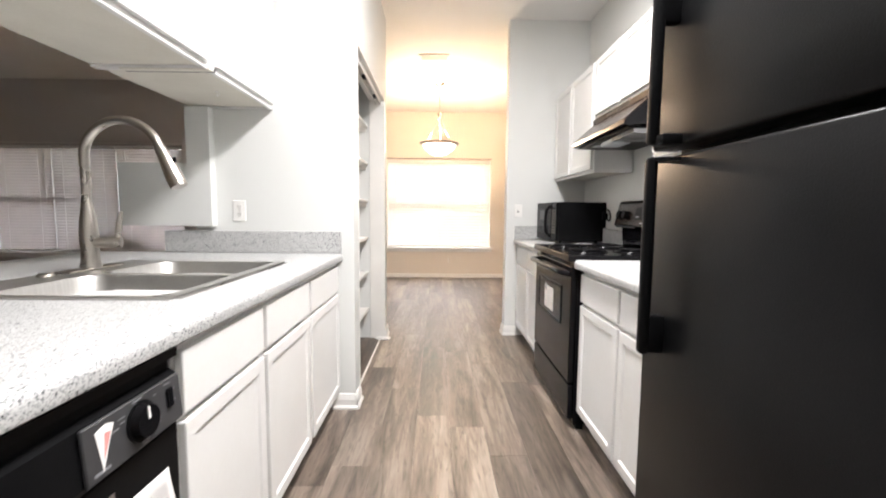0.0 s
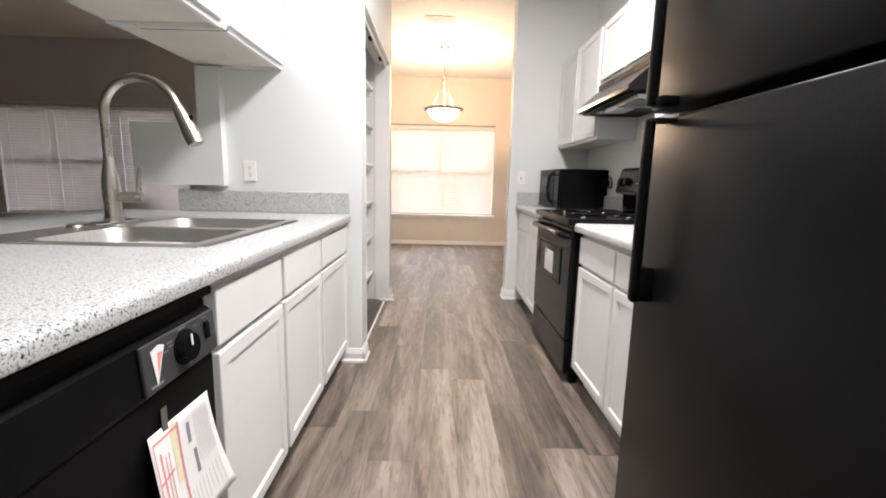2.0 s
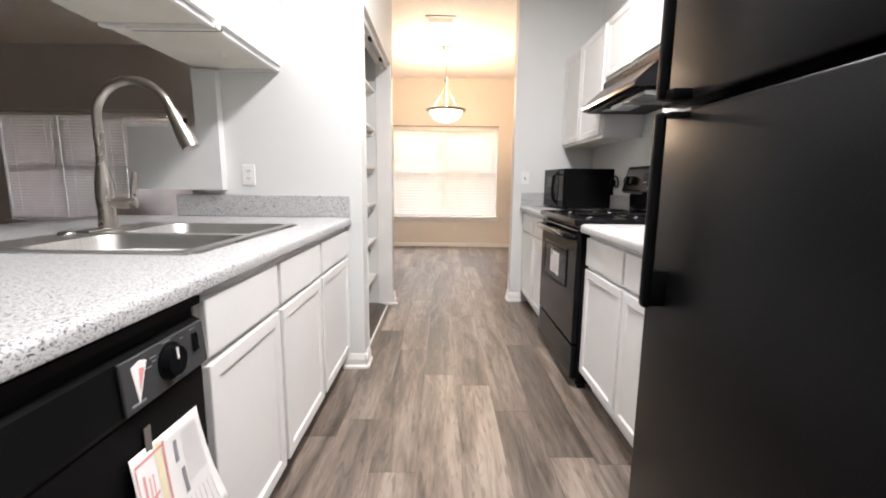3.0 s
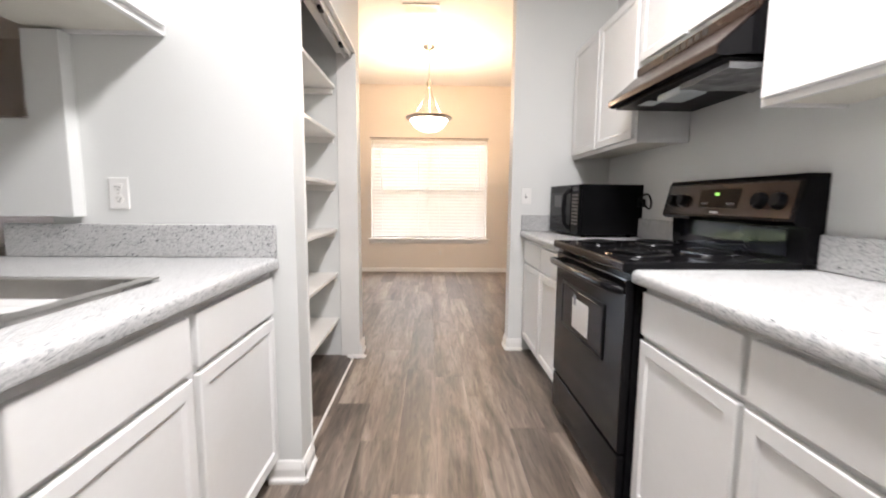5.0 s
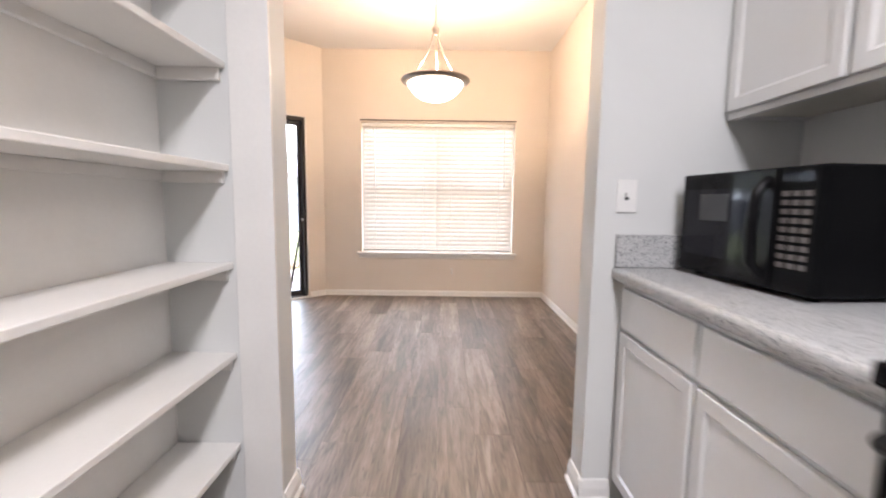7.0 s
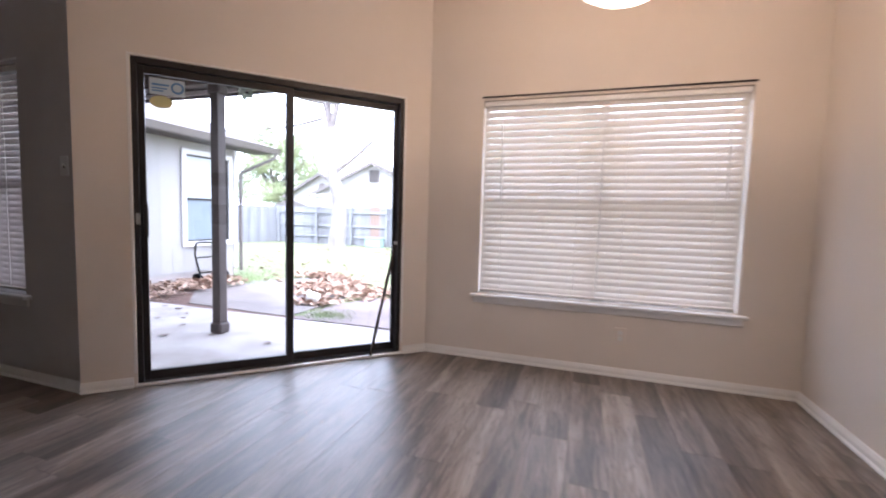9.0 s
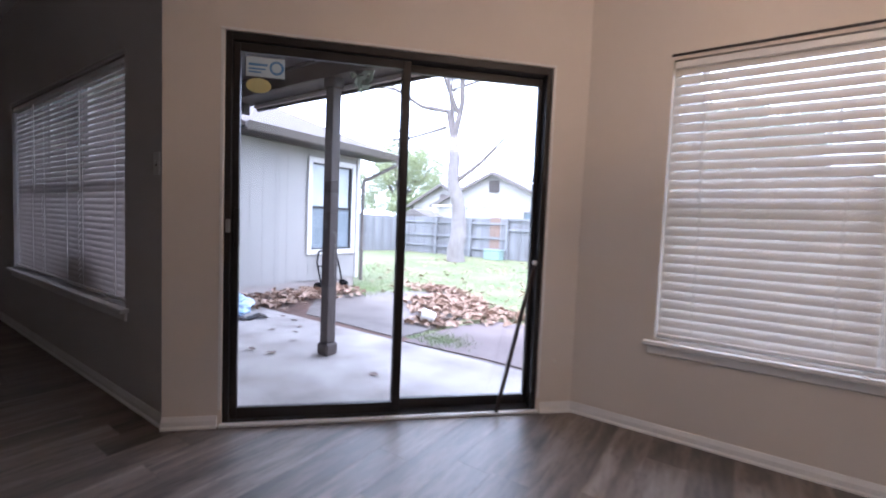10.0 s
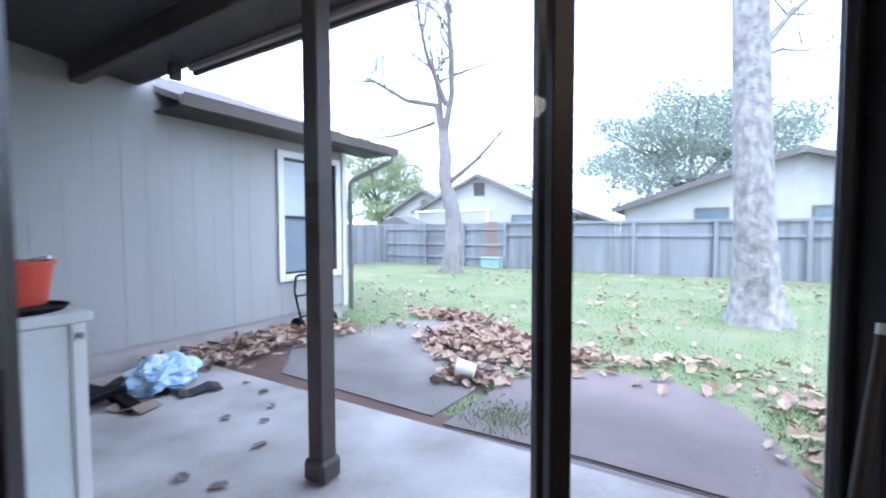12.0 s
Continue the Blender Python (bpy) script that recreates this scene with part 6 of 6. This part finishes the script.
main = pile(-3.78, 9.95, 1.05, 0.68, -35, 780, 0.15) + pile(-4.75, 11.0, 0.9, 0.4, -15, 260, 0.08) + pile(-3.5, 8.95, 0.35, 0.3, 0, 120, 0.07) + pile(-2.95, 9.95, 0.55, 0.3, 0, 80, 0.06)
scatter_leaves("leaf_pile", "heap of dry brown leaves at the patio edge", main, DRYLEAF)
by_wall = [(WX + 0.08 + abs(random.gauss(0, 0.3)), random.uniform(7.6, 9.75), GZ + 0.02 + 0.10 * random.random()) for _ in range(520)]
by_wall = [p for p in by_wall if not (p[0] > -5.7 and p[1] < 7.9)]
scatter_leaves("leaf_drift", "dry leaves drifted along the house wall", by_wall, DRYLEAF)
loose = []
while len(loose) < 520:
    x, y = random.uniform(-9, 1.5), random.uniform(9.4, 17.8)
    if noise.noise(Vector((x * 0.5, y * 0.5, 3))) + random.uniform(-0.3, 0.5) > 0.05 and not (x < -6 and y < 10.4):
        loose.append((x, y, GZ + 0.01))
loose += [(random.gauss(-1.9, 0.5), random.gauss(10.1, 0.25), GZ + 0.02) for _ in range(70)] + [(random.gauss(-1.05, 0.2), random.gauss(9.3, 0.5), GZ + 0.02) for _ in range(90)]
scatter_leaves("lawn_leaves", "scattered brown leaves lying on the lawn", loose[::2], DRYLEAF)
scatter_leaves("lawn_leaves", "scattered pale leaves lying on the lawn", loose[1::2], PALELEAF)
for k, (x, y) in enumerate(((-4.35, 7.72), (-4.2, 7.55), (-3.95, 7.35), (-4.62, 7.85), (-4.0, 6.95), (-2.75, 7.2), (-4.9, 7.9), (-4.45, 7.45))):
    one = scatter_leaves("fallen_leaf", "single dry leaf lying on the patio concrete", [(x, y, -0.0612)], DULLLEAF, 0.05, 0.08, "leaf")
    del one["kind"]
one = scatter_leaves("fallen_leaf", "large curled dry leaf lying on the patio concrete", [(-3.78, 7.0, -0.0612)], DULLLEAF, 0.075, 0.08, "leaf")
del one["kind"]

verts, faces = [], []


def blade(x, y, h):
    a = random.uniform(0, 6.3)
    w = 0.007
    b = len(verts)
    lean = Vector((random.uniform(-1, 1), random.uniform(-1, 1), 0)) * h * 0.5
    verts.extend([(x - w * math.cos(a), y - w * math.sin(a), GZ), (x + w * math.cos(a), y + w * math.sin(a), GZ), (x + lean.x, y + lean.y, GZ + h)])
    faces.append((b, b + 1, b + 2))


while len(faces) < 26000:
    x, y = random.uniform(-9.5, 2.2), 9.0 + 8.5 * random.random() ** 1.4
    if x < -6.0 and y < 10.3 or (x < -1.5 and y < 9.75) or (-4.95 < x < -3.4 and y < 11.0):
        continue
    if noise.noise(Vector((x * 0.9, y * 0.9, 0))) < random.uniform(-0.5, 0.35):
        continue
    blade(x, y, random.uniform(0.012, 0.03))
for _ in range(900):
    blade(random.gauss(-2.95, 0.16), random.gauss(8.42, 0.13), random.uniform(0.02, 0.055))
for _ in range(700):
    blade(random.gauss(-5.75, 0.22), random.gauss(9.95, 0.2), random.uniform(0.03, 0.09))
for _ in range(1200):
    blade(random.gauss(-1.15, 0.2), random.uniform(8.2, 9.6), random.uniform(0.015, 0.035))
me = bpy.data.meshes.new("grass")
me.from_pydata(verts, [], faces)
me.materials.append(BLADE)
tagged(new("grass", me), "short green grass blades on the lawn", "grass", kind="stuff")

# ---- floor planks ----
bm = bmesh.new()
OUT = [(WEST, SOUTH), (EAST, SOUTH), (EAST, NORTH), (-1.31, NORTH), (-2.92, LIV), (WEST, LIV)]
prism(bm, OUT, -0.08, -0.0035)
floor = solid("floor", bm, JOINT, "grey-brown wood-look vinyl plank floor", "floor")
PW, PL, GAP = 0.182, 1.22, 0.0004


def plank_bm(x0, x1, y0, y1):
    bm = bmesh.new()
    lo = [bm.verts.new(p) for p in ((x0, y0, -0.003), (x1, y0, -0.003), (x1, y1, -0.003), (x0, y1, -0.003))]
    c = 0.0003
    hi = [bm.verts.new(p) for p in ((x0 + c, y0 + c, 0), (x1 - c, y0 + c, 0), (x1 - c, y1 - c, 0), (x0 + c, y1 - c, 0))]
    bm.faces.new(hi)
    for i in range(4):
        bm.faces.new((lo[i], lo[(i + 1) % 4], hi[(i + 1) % 4], hi[i]))
    return bm


WHOLE = finish("plank", plank_bm(GAP, PW - GAP, GAP, PL - GAP), PLANK)
rest = bmesh.new()
rows = int((EAST - WEST) / PW) + 1
dn = Vector((-0.7071, 0.7071, 0))
for i in range(rows):
    x0 = EAST - (i + 1) * PW
    y0 = SOUTH - random.uniform(0, PL)
    while y0 < NORTH:
        a, b, c, d = max(x0, WEST) + GAP, x0 + PW - GAP, max(y0, SOUTH) + GAP, min(y0 + PL, NORTH) - GAP
        cut = x0 < -1.2 and y0 + PL > LIV - 0.2
        if c < d:
            if not cut and x0 >= WEST and y0 >= SOUTH and y0 + PL <= NORTH and x0 > -3.6:
                shared("plank", WHOLE, floor, Matrix.Translation((x0, y0, 0)))
            else:
                k = plank_bm(a, b, c, d)
                if cut:
                    if x0 > -2.99:
                        bmesh.ops.bisect_plane(k, geom=k.verts[:] + k.edges[:] + k.faces[:], plane_co=(-1.31, NORTH, 0), plane_no=dn, clear_outer=True)
                    else:
                        bmesh.ops.bisect_plane(k, geom=k.verts[:] + k.edges[:] + k.faces[:], plane_co=(0, LIV, 0), plane_no=(0, 1, 0), clear_outer=True)
                if k.faces:
                    me = finish("plank", k, PLANK)
                    if x0 > -3.6:
                        shared("plank", me, floor, Matrix())
                    else:
                        rest.from_mesh(me)
                        bpy.data.meshes.remove(me)
                else:
                    k.free()
        y0 += PL
far = part("far_planks", rest, PLANK, floor)
tagged(far, kind="stuff")
